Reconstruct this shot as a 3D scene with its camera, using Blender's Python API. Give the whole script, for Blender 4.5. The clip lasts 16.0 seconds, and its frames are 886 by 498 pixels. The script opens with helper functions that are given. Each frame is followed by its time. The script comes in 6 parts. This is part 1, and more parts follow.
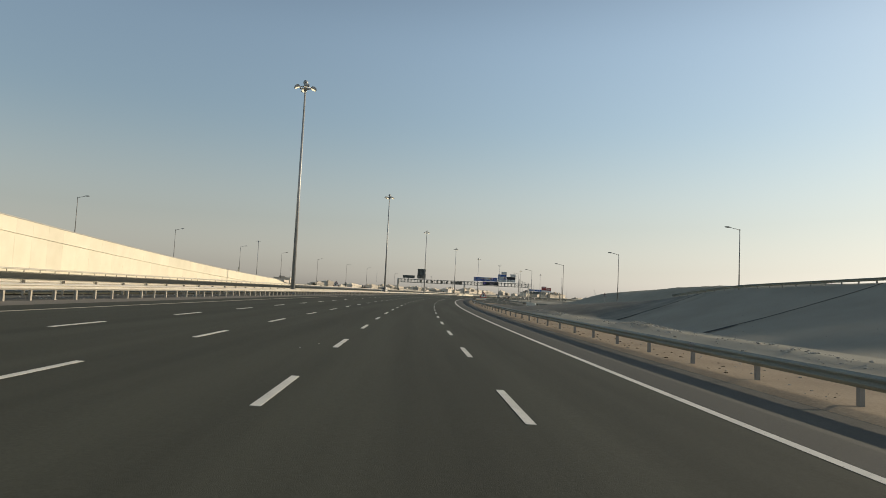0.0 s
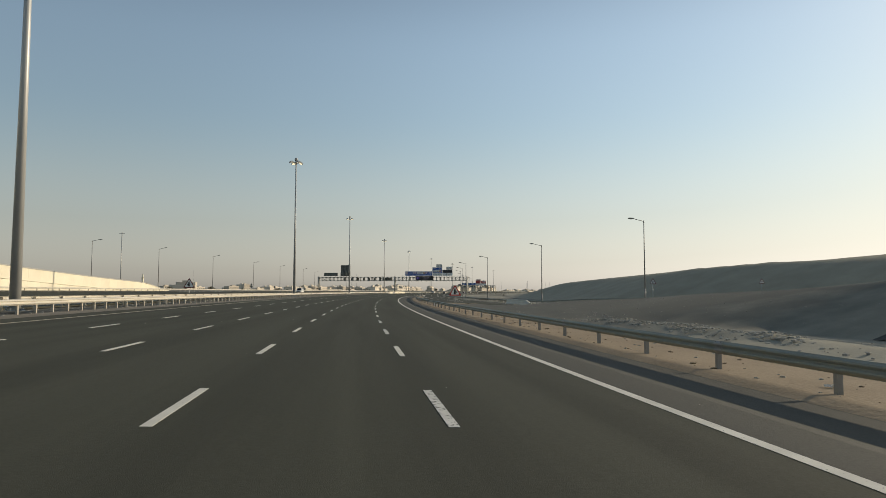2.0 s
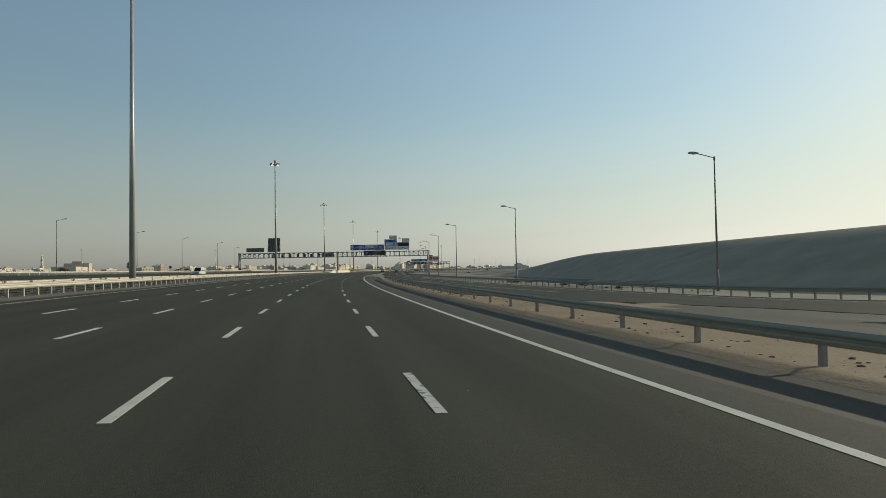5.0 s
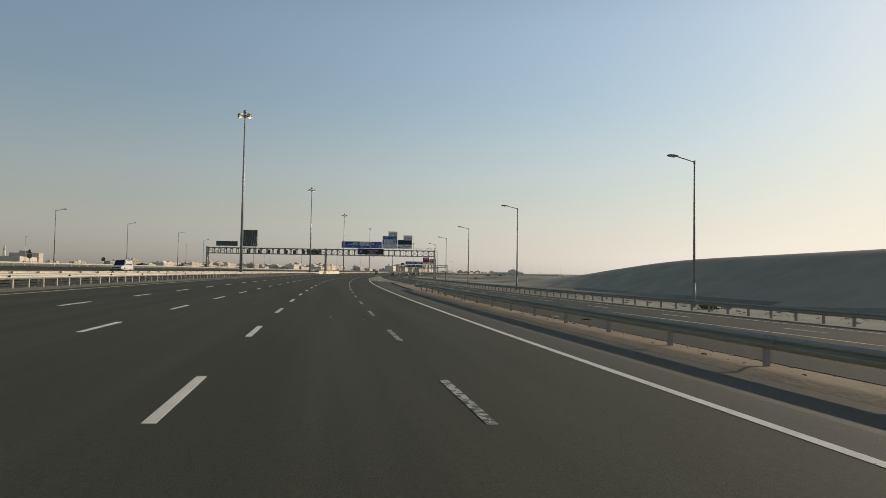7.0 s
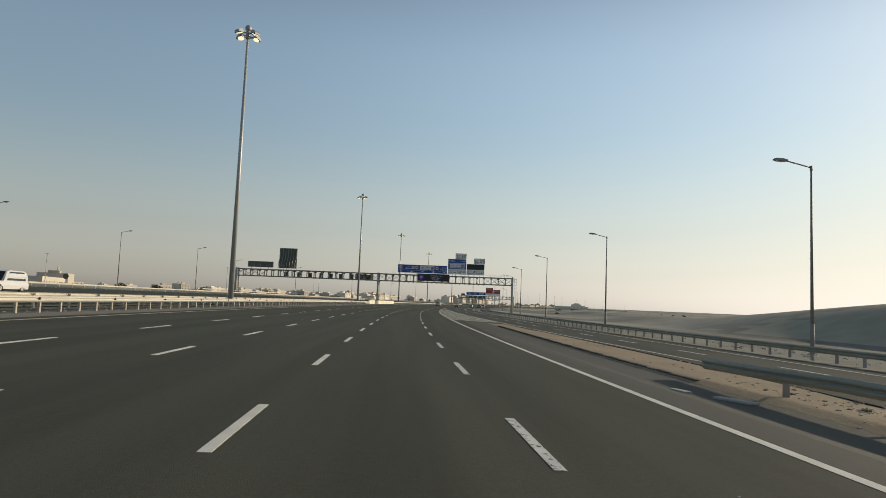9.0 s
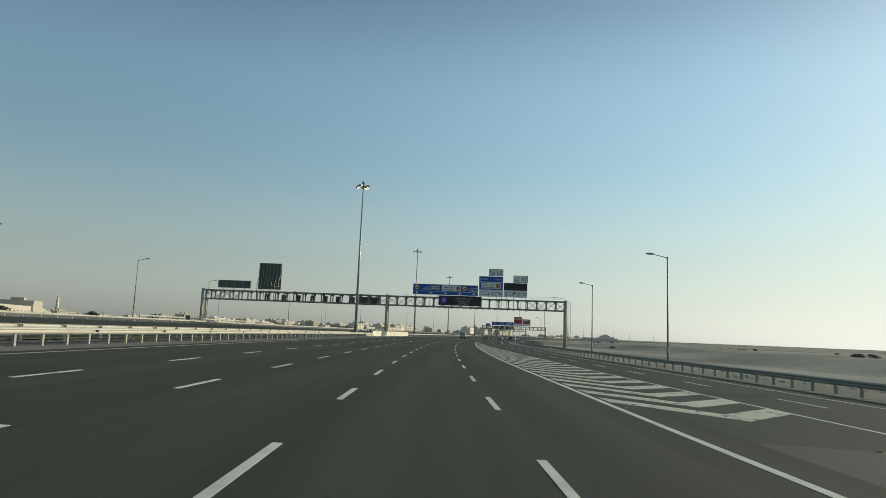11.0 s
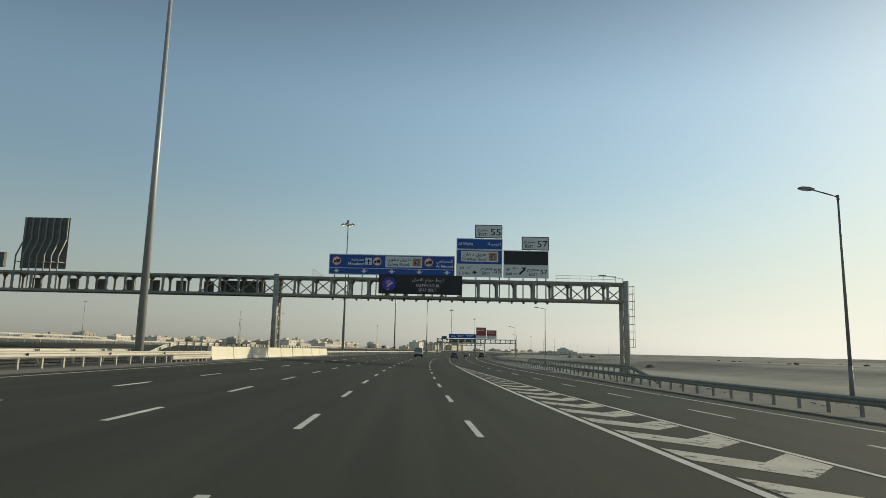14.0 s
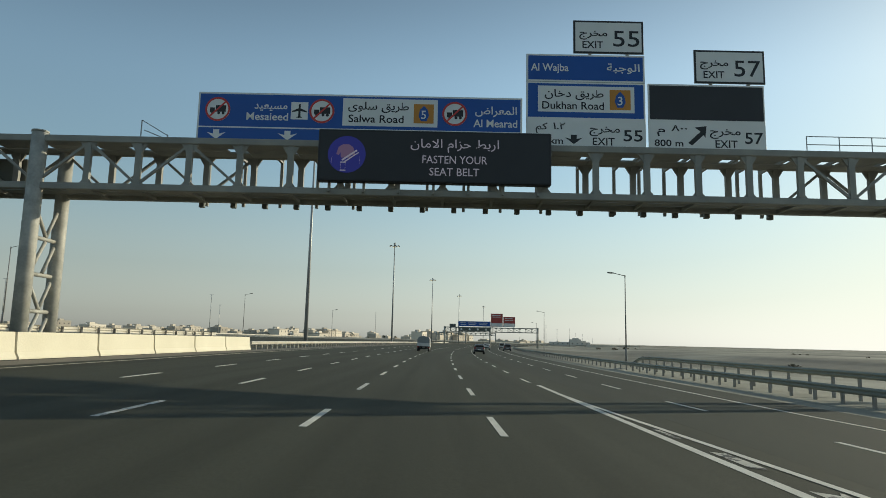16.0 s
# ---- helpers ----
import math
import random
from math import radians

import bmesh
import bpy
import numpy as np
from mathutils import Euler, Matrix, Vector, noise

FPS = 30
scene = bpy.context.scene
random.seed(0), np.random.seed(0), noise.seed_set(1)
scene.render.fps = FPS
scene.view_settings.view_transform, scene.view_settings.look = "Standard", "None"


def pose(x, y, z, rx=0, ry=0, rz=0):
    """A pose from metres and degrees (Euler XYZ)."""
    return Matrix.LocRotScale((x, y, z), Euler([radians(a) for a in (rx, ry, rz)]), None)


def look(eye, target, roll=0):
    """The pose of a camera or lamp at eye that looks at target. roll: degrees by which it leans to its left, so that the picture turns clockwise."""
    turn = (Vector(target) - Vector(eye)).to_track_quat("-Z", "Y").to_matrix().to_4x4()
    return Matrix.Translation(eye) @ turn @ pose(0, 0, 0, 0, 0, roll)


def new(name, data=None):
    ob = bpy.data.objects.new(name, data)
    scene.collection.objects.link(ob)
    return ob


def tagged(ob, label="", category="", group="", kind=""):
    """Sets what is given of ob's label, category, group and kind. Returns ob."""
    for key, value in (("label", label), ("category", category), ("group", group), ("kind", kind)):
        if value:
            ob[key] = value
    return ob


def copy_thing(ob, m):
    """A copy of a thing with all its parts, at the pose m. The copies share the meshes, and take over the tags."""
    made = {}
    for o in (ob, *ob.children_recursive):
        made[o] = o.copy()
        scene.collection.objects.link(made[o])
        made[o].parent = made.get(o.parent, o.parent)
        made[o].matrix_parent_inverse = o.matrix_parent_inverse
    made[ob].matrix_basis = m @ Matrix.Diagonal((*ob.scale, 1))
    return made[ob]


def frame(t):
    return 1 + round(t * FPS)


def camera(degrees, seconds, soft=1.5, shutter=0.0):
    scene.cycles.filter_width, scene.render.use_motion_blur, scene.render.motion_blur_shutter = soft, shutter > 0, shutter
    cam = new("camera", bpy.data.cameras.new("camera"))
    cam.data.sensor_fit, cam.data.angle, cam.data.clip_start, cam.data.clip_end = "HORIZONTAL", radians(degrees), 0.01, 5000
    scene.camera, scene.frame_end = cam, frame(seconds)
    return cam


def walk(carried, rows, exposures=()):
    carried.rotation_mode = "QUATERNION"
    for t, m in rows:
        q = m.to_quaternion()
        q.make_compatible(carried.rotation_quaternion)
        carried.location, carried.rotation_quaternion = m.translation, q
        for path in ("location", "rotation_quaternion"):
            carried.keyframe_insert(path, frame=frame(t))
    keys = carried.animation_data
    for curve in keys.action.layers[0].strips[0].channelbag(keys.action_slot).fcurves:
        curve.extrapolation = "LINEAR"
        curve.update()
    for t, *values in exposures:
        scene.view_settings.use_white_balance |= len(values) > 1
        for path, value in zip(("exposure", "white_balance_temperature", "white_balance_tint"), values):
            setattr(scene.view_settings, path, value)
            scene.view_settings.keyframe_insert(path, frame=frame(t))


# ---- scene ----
# ---- camera ----
cam = camera(68.12, 16.0, soft=0.75)
ROWS = [
    (0.0, -0.17, 0.00, 1.640, -3.18, 3.86, -2.75),
    (0.5, 0.00, 13.71, 1.637, -5.10, 3.62, -1.94),
    (1.0, 0.27, 27.40, 1.634, -8.07, 4.26, -0.72),
    (1.5, 0.63, 41.02, 1.631, -9.29, 3.51, -0.29),
    (2.0, 1.09, 54.62, 1.628, -9.68, 3.72, -0.03),
    (2.5, 1.62, 68.21, 1.625, -10.34, 3.20, 0.39),
    (3.0, 2.20, 81.77, 1.625, -12.22, 3.21, 0.86),
    (3.5, 2.83, 95.30, 1.625, -12.80, 8.28, 2.04),
    (4.0, 3.52, 108.83, 1.627, -14.12, 9.03, 1.71),
    (4.5, 4.32, 122.72, 1.629, -15.27, 3.61, 1.18),
    (4.7, 4.65, 128.08, 1.630, -15.29, 1.96, 1.06),
    (6.8, 8.87, 184.88, 1.646, -15.80, 1.54, -0.96),
    (7.0, 9.41, 190.29, 1.647, -16.62, 2.09, -0.94),
    (7.5, 10.85, 203.79, 1.647, -15.81, 2.56, -1.12),
    (8.0, 12.42, 217.29, 1.646, -15.24, 3.15, -0.91),
    (8.5, 14.10, 230.77, 1.645, -12.60, 3.82, -1.95),
    (9.0, 15.91, 244.23, 1.643, -12.05, 4.71, -2.30),
    (9.2, 16.66, 249.62, 1.643, -10.17, 5.44, -2.43),
    (11.5, 26.40, 311.73, 1.636, -10.78, 7.39, -2.37),
    (12.0, 28.79, 325.27, 1.636, -11.53, 5.89, -2.47),
    (12.5, 31.28, 338.83, 1.635, -13.30, 5.55, -1.82),
    (13.0, 33.84, 352.45, 1.636, -11.65, 5.17, -2.60),
    (13.5, 36.52, 366.06, 1.636, -12.20, 7.42, -2.36),
    (14.0, 39.34, 379.64, 1.636, -15.30, 8.84, -1.19),
    (14.5, 42.25, 393.19, 1.635, -13.14, 7.67, -2.19),
    (15.0, 45.27, 406.70, 1.634, -13.13, 6.78, -2.09),
    (15.5, 48.39, 420.14, 1.633, -13.88, 6.89, -1.73),
    (16.0, 51.59, 433.53, 1.632, -15.07, 8.01, -1.32),
]

EXPOSURES = ((0, 0.15, 6710, 10.2), (0.5, 0.13, 6690, 10.0), (1, 0.13, 6690, 10.0), (2, 0.16, 6710, 9.6), (2.5, 0.10, 6720, 11.4), (3, 0.05, 6710, 11.4),
             (3.5, 0.00, 6630, 10.1), (4, 0.02, 6380, 2.4), (4.5, -0.06, 6340, 1.4), (7, -0.04, 6690, 11.6), (7.5, -0.08, 6610, 10.8), (8, 0.00, 6640, 10.4),
             (8.5, 0.07, 6570, 9.6), (9, 0.12, 6660, 9.8), (11.5, 0.05, 6060, -2.4), (12, 0.10, 6330, 1.0), (12.5, 0.11, 6500, 5.2), (13, 0.10, 6530, 7.2),
             (13.5, 0.12, 6610, 7.9), (14, 0.02, 6420, 3.0), (14.5, -0.02, 6330, 1.5), (15, 0.10, 6420, 2.2), (15.5, 0.15, 6350, 0.6), (16, 0.14, 6200, 0.2))
walk(cam, [(t, pose(x, y, z, 90 + pitch, roll, yaw)) for t, x, y, z, yaw, pitch, roll in ROWS],
     exposures=EXPOSURES)

# ---- world, sun ----
SUN_AZ, SUN_EL = radians(76), radians(15.7)
world = bpy.data.worlds.new("sky")
scene.world = world
world.use_nodes = True
wn = world.node_tree.nodes
sky = wn.new("ShaderNodeTexSky")
sky.sky_type = "NISHITA"
sky.sun_disc = False
sky.sun_elevation, sky.sun_rotation = SUN_EL, SUN_AZ
sky.altitude, sky.air_density, sky.dust_density, sky.ozone_density = 0, 1.0, 0.8, 1.5
wn["Background"].inputs["Strength"].default_value = 0.152
wl = world.node_tree.links.new
# dust in the air greys the sky towards the horizon
tc, sep, low, hs, tint = (wn.new("ShaderNode" + k) for k in ("TexCoord", "SeparateXYZ", "MapRange", "HueSaturation", "Mix"))
wl(tc.outputs["Generated"], sep.inputs[0])
low.interpolation_type = "SMOOTHSTEP"
low.inputs["From Min"].default_value, low.inputs["From Max"].default_value = -0.02, 0.27
low.inputs["To Min"].default_value, low.inputs["To Max"].default_value = 0.20, 0.90
wl(sep.outputs["Z"], low.inputs["Value"])
wl(low.outputs[0], hs.inputs["Saturation"])
dim = wn.new("ShaderNodeMapRange")
dim.interpolation_type = "SMOOTHSTEP"
dim.inputs["From Min"].default_value, dim.inputs["From Max"].default_value = -0.05, 0.50
dim.inputs["To Min"].default_value, dim.inputs["To Max"].default_value = 0.71, 1.14
wl(sep.outputs["Z"], dim.inputs["Value"])
wl(dim.outputs[0], hs.inputs["Value"])
wl(sky.outputs[0], hs.inputs["Color"])
# the haze is warm and faintly pink low down, clear higher up
warm = wn.new("ShaderNodeMapRange")
warm.data_type, warm.interpolation_type = "FLOAT_VECTOR", "SMOOTHSTEP"
warm.inputs[7].default_value, warm.inputs[8].default_value = (0.0, 0.0, 0.0), (0.24, 0.24, 0.24)
warm.inputs[9].default_value, warm.inputs[10].default_value = (1.012, 0.99, 0.958), (1.0, 0.99, 0.918)
wl(sep.outputs["Z"], warm.inputs[6])
tint.data_type, tint.blend_type = "RGBA", "MULTIPLY"
tint.inputs[0].default_value = 1.0
wl(warm.outputs[1], tint.inputs[7])
wl(hs.outputs[0], tint.inputs[6])
# thick haze evens out the glow round the sun
lum = wn.new("ShaderNodeRGBToBW")
wl(tint.outputs[2], lum.inputs[0])
chain = lum.outputs[0]
for op, val in (("DIVIDE", 6.0), ("POWER", 4.0), ("ADD", 1.0), ("POWER", -0.25)):
    step = wn.new("ShaderNodeMath")
    step.operation = op
    step.inputs[1].default_value = val
    wl(chain, step.inputs[0])
    chain = step.outputs[0]
# dust scatters forward: the sky dims away from the sun
to_sun = Vector((math.sin(SUN_AZ) * math.cos(SUN_EL), math.cos(SUN_AZ) * math.cos(SUN_EL), math.sin(SUN_EL)))
away, fade, both = wn.new("ShaderNodeVectorMath"), wn.new("ShaderNodeMapRange"), wn.new("ShaderNodeMath")
away.operation, both.operation = "DOT_PRODUCT", "MULTIPLY"
away.inputs[1].default_value = to_sun
wl(tc.outputs["Generated"], away.inputs[0])
fade.interpolation_type = "SMOOTHSTEP"
fade.inputs["From Min"].default_value, fade.inputs["From Max"].default_value = -0.8, 0.65
fade.inputs["To Min"].default_value, fade.inputs["To Max"].default_value = 0.74, 1.0
wl(away.outputs["Value"], fade.inputs["Value"])
wl(chain, both.inputs[0])
wl(fade.outputs[0], both.inputs[1])
haze = wn.new("ShaderNodeVectorMath")
haze.operation = "SCALE"
wl(tint.outputs[2], haze.inputs[0])
# the clear sky overhead is deeper
deep, all_dims = wn.new("ShaderNodeMapRange"), wn.new("ShaderNodeMath")
deep.interpolation_type, all_dims.operation = "SMOOTHSTEP", "MULTIPLY"
deep.inputs["From Min"].default_value, deep.inputs["From Max"].default_value = 0.34, 0.54
deep.inputs["To Min"].default_value, deep.inputs["To Max"].default_value = 1.0, 0.66
wl(sep.outputs["Z"], deep.inputs["Value"])
wl(both.outputs[0], all_dims.inputs[0])
wl(deep.outputs[0], all_dims.inputs[1])
wl(all_dims.outputs[0], haze.inputs["Scale"])
wl(haze.outputs[0], wn["Background"].inputs["Color"])
sun = new("sun", bpy.data.lights.new("sun", "SUN"))
sun.data.energy, sun.data.angle, sun.data.color = 3.2, radians(0.6), (1.0, 0.86, 0.66)
sun.matrix_world = look((0, 0, 60), Vector((0, 0, 60)) - to_sun)

# ---- materials ----


def material(name, col, rough=0.7, metal=0.0, col2=None, scale=3.0, mix=0.5, bump=0.0, bump_scale=40.0,
             stretch=None, fine=0.15, fine_scale=60.0, random_tint=0.0, spec=0.5):
    """A surface with large stains (col to col2), fine grain and relief, at real size in metres."""
    m = bpy.data.materials.new(name)
    m.use_nodes = True
    nt = m.node_tree
    n, link = nt.nodes, nt.links.new
    bsdf = n["Principled BSDF"]
    bsdf.inputs["Roughness"].default_value = rough
    bsdf.inputs["Metallic"].default_value = metal
    bsdf.inputs["Specular IOR Level"].default_value = spec
    geo = n.new("ShaderNodeNewGeometry")
    vec = geo.outputs["Position"]
    if stretch:
        uv = n.new("ShaderNodeUVMap")
        uv.uv_map = "sn"
        mp = n.new("ShaderNodeMapping")
        mp.inputs["Scale"].default_value = stretch
        link(uv.outputs[0], mp.inputs["Vector"])
        vec = mp.outputs[0]
    big = n.new("ShaderNodeTexNoise")
    big.inputs["Scale"].default_value, big.inputs["Detail"].default_value = 1.0 / scale, 6
    link(vec, big.inputs["Vector"])
    ramp = n.new("ShaderNodeValToRGB")
    ramp.color_ramp.elements[0].position, ramp.color_ramp.elements[1].position = 0.5 - mix / 2, 0.5 + mix / 2
    c2 = col2 or tuple(c * 0.75 for c in col)
    ramp.color_ramp.elements[0].color, ramp.color_ramp.elements[1].color = (*c2, 1), (*col, 1)
    link(big.outputs["Fac"], ramp.inputs["Fac"])
    grain = n.new("ShaderNodeTexNoise")
    grain.inputs["Scale"].default_value, grain.inputs["Detail"].default_value = fine_scale, 3
    link(geo.outputs["Position"], grain.inputs["Vector"])
    mr = n.new("ShaderNodeMapRange")
    mr.inputs["To Min"].default_value, mr.inputs["To Max"].default_value = 1 - fine, 1 + fine
    link(grain.outputs["Fac"], mr.inputs["Value"])
    mul = n.new("ShaderNodeVectorMath")
    mul.operation = "SCALE"
    link(ramp.outputs["Color"], mul.inputs[0])
    link(mr.outputs[0], mul.inputs["Scale"])
    out = mul.outputs[0]
    if random_tint:
        info = n.new("ShaderNodeObjectInfo")
        mr2 = n.new("ShaderNodeMapRange")
        mr2.inputs["To Min"].default_value, mr2.inputs["To Max"].default_value = 1 - random_tint, 1 + random_tint
        link(info.outputs["Random"], mr2.inputs["Value"])
        mul2 = n.new("ShaderNodeVectorMath")
        mul2.operation = "SCALE"
        link(out, mul2.inputs[0])
        link(mr2.outputs[0], mul2.inputs["Scale"])
        out = mul2.outputs[0]
    link(out, bsdf.inputs["Base Color"])
    if bump:
        bn = n.new("ShaderNodeTexNoise")
        bn.inputs["Scale"].default_value, bn.inputs["Detail"].default_value = bump_scale, 4
        link(geo.outputs["Position"], bn.inputs["Vector"])
        b = n.new("ShaderNodeBump")
        b.inputs["Strength"].default_value, b.inputs["Distance"].default_value = bump, 1.0 / bump_scale
        link(bn.outputs["Fac"], b.inputs["Height"])
        link(b.outputs[0], bsdf.inputs["Normal"])
    return m


def worn_paint(name, col, under, wear, scale):
    """Road paint that is chipped away in patches down to the asphalt."""
    m = material(name, col, 0.75, scale=0.6, fine=0.12, bump=0.2)
    nt = m.node_tree
    bsdf = nt.nodes["Principled BSDF"]
    src = bsdf.inputs["Base Color"].links[0].from_socket
    geo = nt.nodes.new("ShaderNodeNewGeometry")
    no = nt.nodes.new("ShaderNodeTexNoise")
    no.inputs["Scale"].default_value, no.inputs["Detail"].default_value, no.inputs["Roughness"].default_value = scale, 8, 0.7
    nt.links.new(geo.outputs["Position"], no.inputs["Vector"])
    r = nt.nodes.new("ShaderNodeValToRGB")
    r.color_ramp.elements[0].position, r.color_ramp.elements[1].position = wear - 0.02, wear + 0.03
    nt.links.new(no.outputs["Fac"], r.inputs["Fac"])
    mx = nt.nodes.new("ShaderNodeMix")
    mx.data_type = "RGBA"
    mx.inputs[6].default_value = (*under, 1)
    nt.links.new(r.outputs["Color"], mx.inputs[0])
    nt.links.new(src, mx.inputs[7])
    nt.links.new(mx.outputs[2], bsdf.inputs["Base Color"])
    return m


def glow(name, col, strength):
    m = bpy.data.materials.new(name)
    m.use_nodes = True
    b = m.node_tree.nodes["Principled BSDF"]
    b.inputs["Base Color"].default_value = (*[c * 0.3 for c in col], 1)
    b.inputs["Emission Color"].default_value = (*col, 1)
    b.inputs["Emission Strength"].default_value = strength
    return m


ASPHALT = (0.077, 0.0765, 0.0555)
M_asphalt = material("asphalt", ASPHALT, 0.85, col2=(0.059, 0.0584, 0.0423), stretch=(1.6, 0.05, 1), scale=2.2, mix=0.24,
                     fine=0.24, fine_scale=22, bump=0.4, bump_scale=90, spec=0.15)
M_ramp = material("ramp_asphalt", (0.074, 0.075, 0.057), 0.85, col2=(0.059, 0.060, 0.0455), stretch=(1.2, 0.06, 1), scale=2.5, mix=0.3,
                  fine=0.25, fine_scale=35, bump=0.5, bump_scale=90, spec=0.15)
M_shoulder = material("shoulder_asphalt", (0.25, 0.220, 0.178), 0.9, col2=(0.18, 0.159, 0.130), stretch=(1.0, 0.08, 1), scale=2.0, mix=0.6,
                      fine=0.3, fine_scale=25, bump=0.5, bump_scale=70, spec=0.3)
M_shoulder_r = material("grey_shoulder_asphalt", (0.100, 0.095, 0.077), 0.88, col2=(0.076, 0.073, 0.060), stretch=(1.0, 0.08, 1), scale=2.0, mix=0.6,
                        fine=0.3, fine_scale=25, bump=0.5, bump_scale=70, spec=0.3)
M_cream_post = material("dusty_post", (0.50, 0.46, 0.38), 0.7, 0.2, col2=(0.38, 0.34, 0.28), scale=0.5, mix=0.6)
M_sand = material("sand", (0.39, 0.302, 0.204), 0.95, col2=(0.265, 0.203, 0.136), scale=2.6, mix=0.6, fine=0.30, fine_scale=14,
                  bump=0.16, bump_scale=9, spec=0.2)
M_desert = material("desert", (0.365, 0.346, 0.278), 0.95, col2=(0.188, 0.178, 0.146), scale=85, mix=0.18, fine=0.25, fine_scale=0.2,
                    bump=0.3, bump_scale=3.5, spec=0.2)
M_slope = material("gravel_slope", (0.405, 0.37, 0.28), 0.95, col2=(0.29, 0.265, 0.20), scale=5, mix=0.6, fine=0.22, fine_scale=16,
                   bump=0.12, bump_scale=5, spec=0.2)
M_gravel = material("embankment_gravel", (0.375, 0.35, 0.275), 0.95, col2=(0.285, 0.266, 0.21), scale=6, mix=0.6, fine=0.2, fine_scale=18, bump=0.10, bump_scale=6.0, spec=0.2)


def darken_along(mat, col, s0, s1):
    """Multiplies the bank's colour by a darker, greyer tone along the road, with a ragged edge."""
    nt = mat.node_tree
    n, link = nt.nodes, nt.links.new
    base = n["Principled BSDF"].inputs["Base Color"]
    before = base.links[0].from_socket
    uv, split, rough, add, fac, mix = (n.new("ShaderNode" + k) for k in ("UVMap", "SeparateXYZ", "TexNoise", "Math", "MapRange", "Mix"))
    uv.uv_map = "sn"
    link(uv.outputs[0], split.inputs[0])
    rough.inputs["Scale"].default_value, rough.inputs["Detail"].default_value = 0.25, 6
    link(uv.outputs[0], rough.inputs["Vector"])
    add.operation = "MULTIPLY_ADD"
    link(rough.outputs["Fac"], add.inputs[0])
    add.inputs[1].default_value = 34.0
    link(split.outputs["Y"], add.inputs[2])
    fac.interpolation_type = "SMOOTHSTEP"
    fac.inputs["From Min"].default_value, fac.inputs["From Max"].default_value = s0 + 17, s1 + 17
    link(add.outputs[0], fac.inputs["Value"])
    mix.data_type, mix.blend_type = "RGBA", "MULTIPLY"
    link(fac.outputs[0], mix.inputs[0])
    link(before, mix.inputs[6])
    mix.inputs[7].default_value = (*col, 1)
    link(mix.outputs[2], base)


darken_along(M_gravel, (0.41, 0.43, 0.455), 78, 100)
M_median = material("dark_gravel", (0.165, 0.154, 0.122), 0.95, col2=(0.105, 0.098, 0.078), scale=3, mix=0.4, fine=0.35, fine_scale=16, bump=0.18, bump_scale=4.0, spec=0.2)
M_paint = worn_paint("road_paint", (0.80, 0.765, 0.665), ASPHALT, 0.35, 15.0)
M_worn = worn_paint("worn_road_paint", (0.74, 0.72, 0.66), ASPHALT, 0.42, 8.0)
M_faded = worn_paint("faded_road_paint", (0.52, 0.50, 0.45), ASPHALT, 0.5, 6.0)
M_gore = worn_paint("gore_paint", (0.67, 0.625, 0.49), (0.07, 0.067, 0.062), 0.41, 2.2)
M_gore_worn = worn_paint("worn_gore_paint", (0.62, 0.59, 0.50), (0.07, 0.067, 0.062), 0.50, 3.0)
M_yellow = worn_paint("edge_paint", (0.62, 0.54, 0.40), (0.09, 0.082, 0.07), 0.38, 5.0)
M_zinc = material("galvanised_steel", (0.38, 0.39, 0.38), 0.55, 0.4, col2=(0.34, 0.35, 0.35), scale=0.8, mix=0.6, fine=0.15, fine_scale=40)
# one rail steel in two tones: darkened for shaded rails, cream for sunlit ones
M_rail = material("galvanised_rail", (0.29, 0.297, 0.245), 0.6, 0.15, col2=(0.23, 0.236, 0.195), scale=1.4, mix=0.6, fine=0.15, fine_scale=25)
M_cream_rail = material("sunlit_cream_rail", (0.66, 0.62, 0.53), 0.6, 0.25, col2=(0.54, 0.50, 0.42), scale=1.6, mix=0.6, fine=0.12, fine_scale=25)
M_post = material("steel_post", (0.36, 0.35, 0.33), 0.6, 0.5, col2=(0.27, 0.25, 0.22), scale=0.5, mix=0.6)
M_pole = material("pole_steel", (0.47, 0.472, 0.455), 0.45, 0.25, col2=(0.40, 0.402, 0.388), scale=2.5, mix=0.5, fine=0.05, fine_scale=20)
M_lamp_pole = material("lamp_pole_steel", (0.27, 0.265, 0.25), 0.6, 0.1, col2=(0.21, 0.205, 0.195), scale=2.5, mix=0.5, fine=0.05, fine_scale=20)
# dark tone stands in for the shade inside the recessed drains
M_drain = material("shaded_drain_gravel", (0.06, 0.057, 0.050), 0.9, scale=1.0)
M_leg = material("mottled_galvanised_steel", (0.49, 0.475, 0.42), 0.65, 0.1, col2=(0.35, 0.34, 0.30), scale=0.5, mix=0.35, fine=0.12, fine_scale=8)
# block walls lightened in colour to stand in for distance haze
M_block_house = material("haze_pale_block", (0.82, 0.75, 0.65), 0.9, col2=(0.70, 0.64, 0.55), scale=4, mix=0.5)
M_window = material("dusty_window", (0.10, 0.10, 0.10), 0.4, fine=0.05)
M_truss = material("gantry_steel", (0.37, 0.358, 0.312), 0.6, 0.12, col2=(0.235, 0.233, 0.212), scale=1.1, mix=0.6)
M_cream = material("cream_concrete", (0.80, 0.742, 0.585), 0.85, col2=(0.71, 0.652, 0.50), scale=3.0, mix=0.5, fine=0.06, fine_scale=12, bump=0.15, bump_scale=12, random_tint=0.04)
M_concrete = material("grey_concrete", (0.46, 0.45, 0.41), 0.9, col2=(0.34, 0.33, 0.30), scale=1.2, mix=0.6, bump=0.3, bump_scale=15, random_tint=0.06)
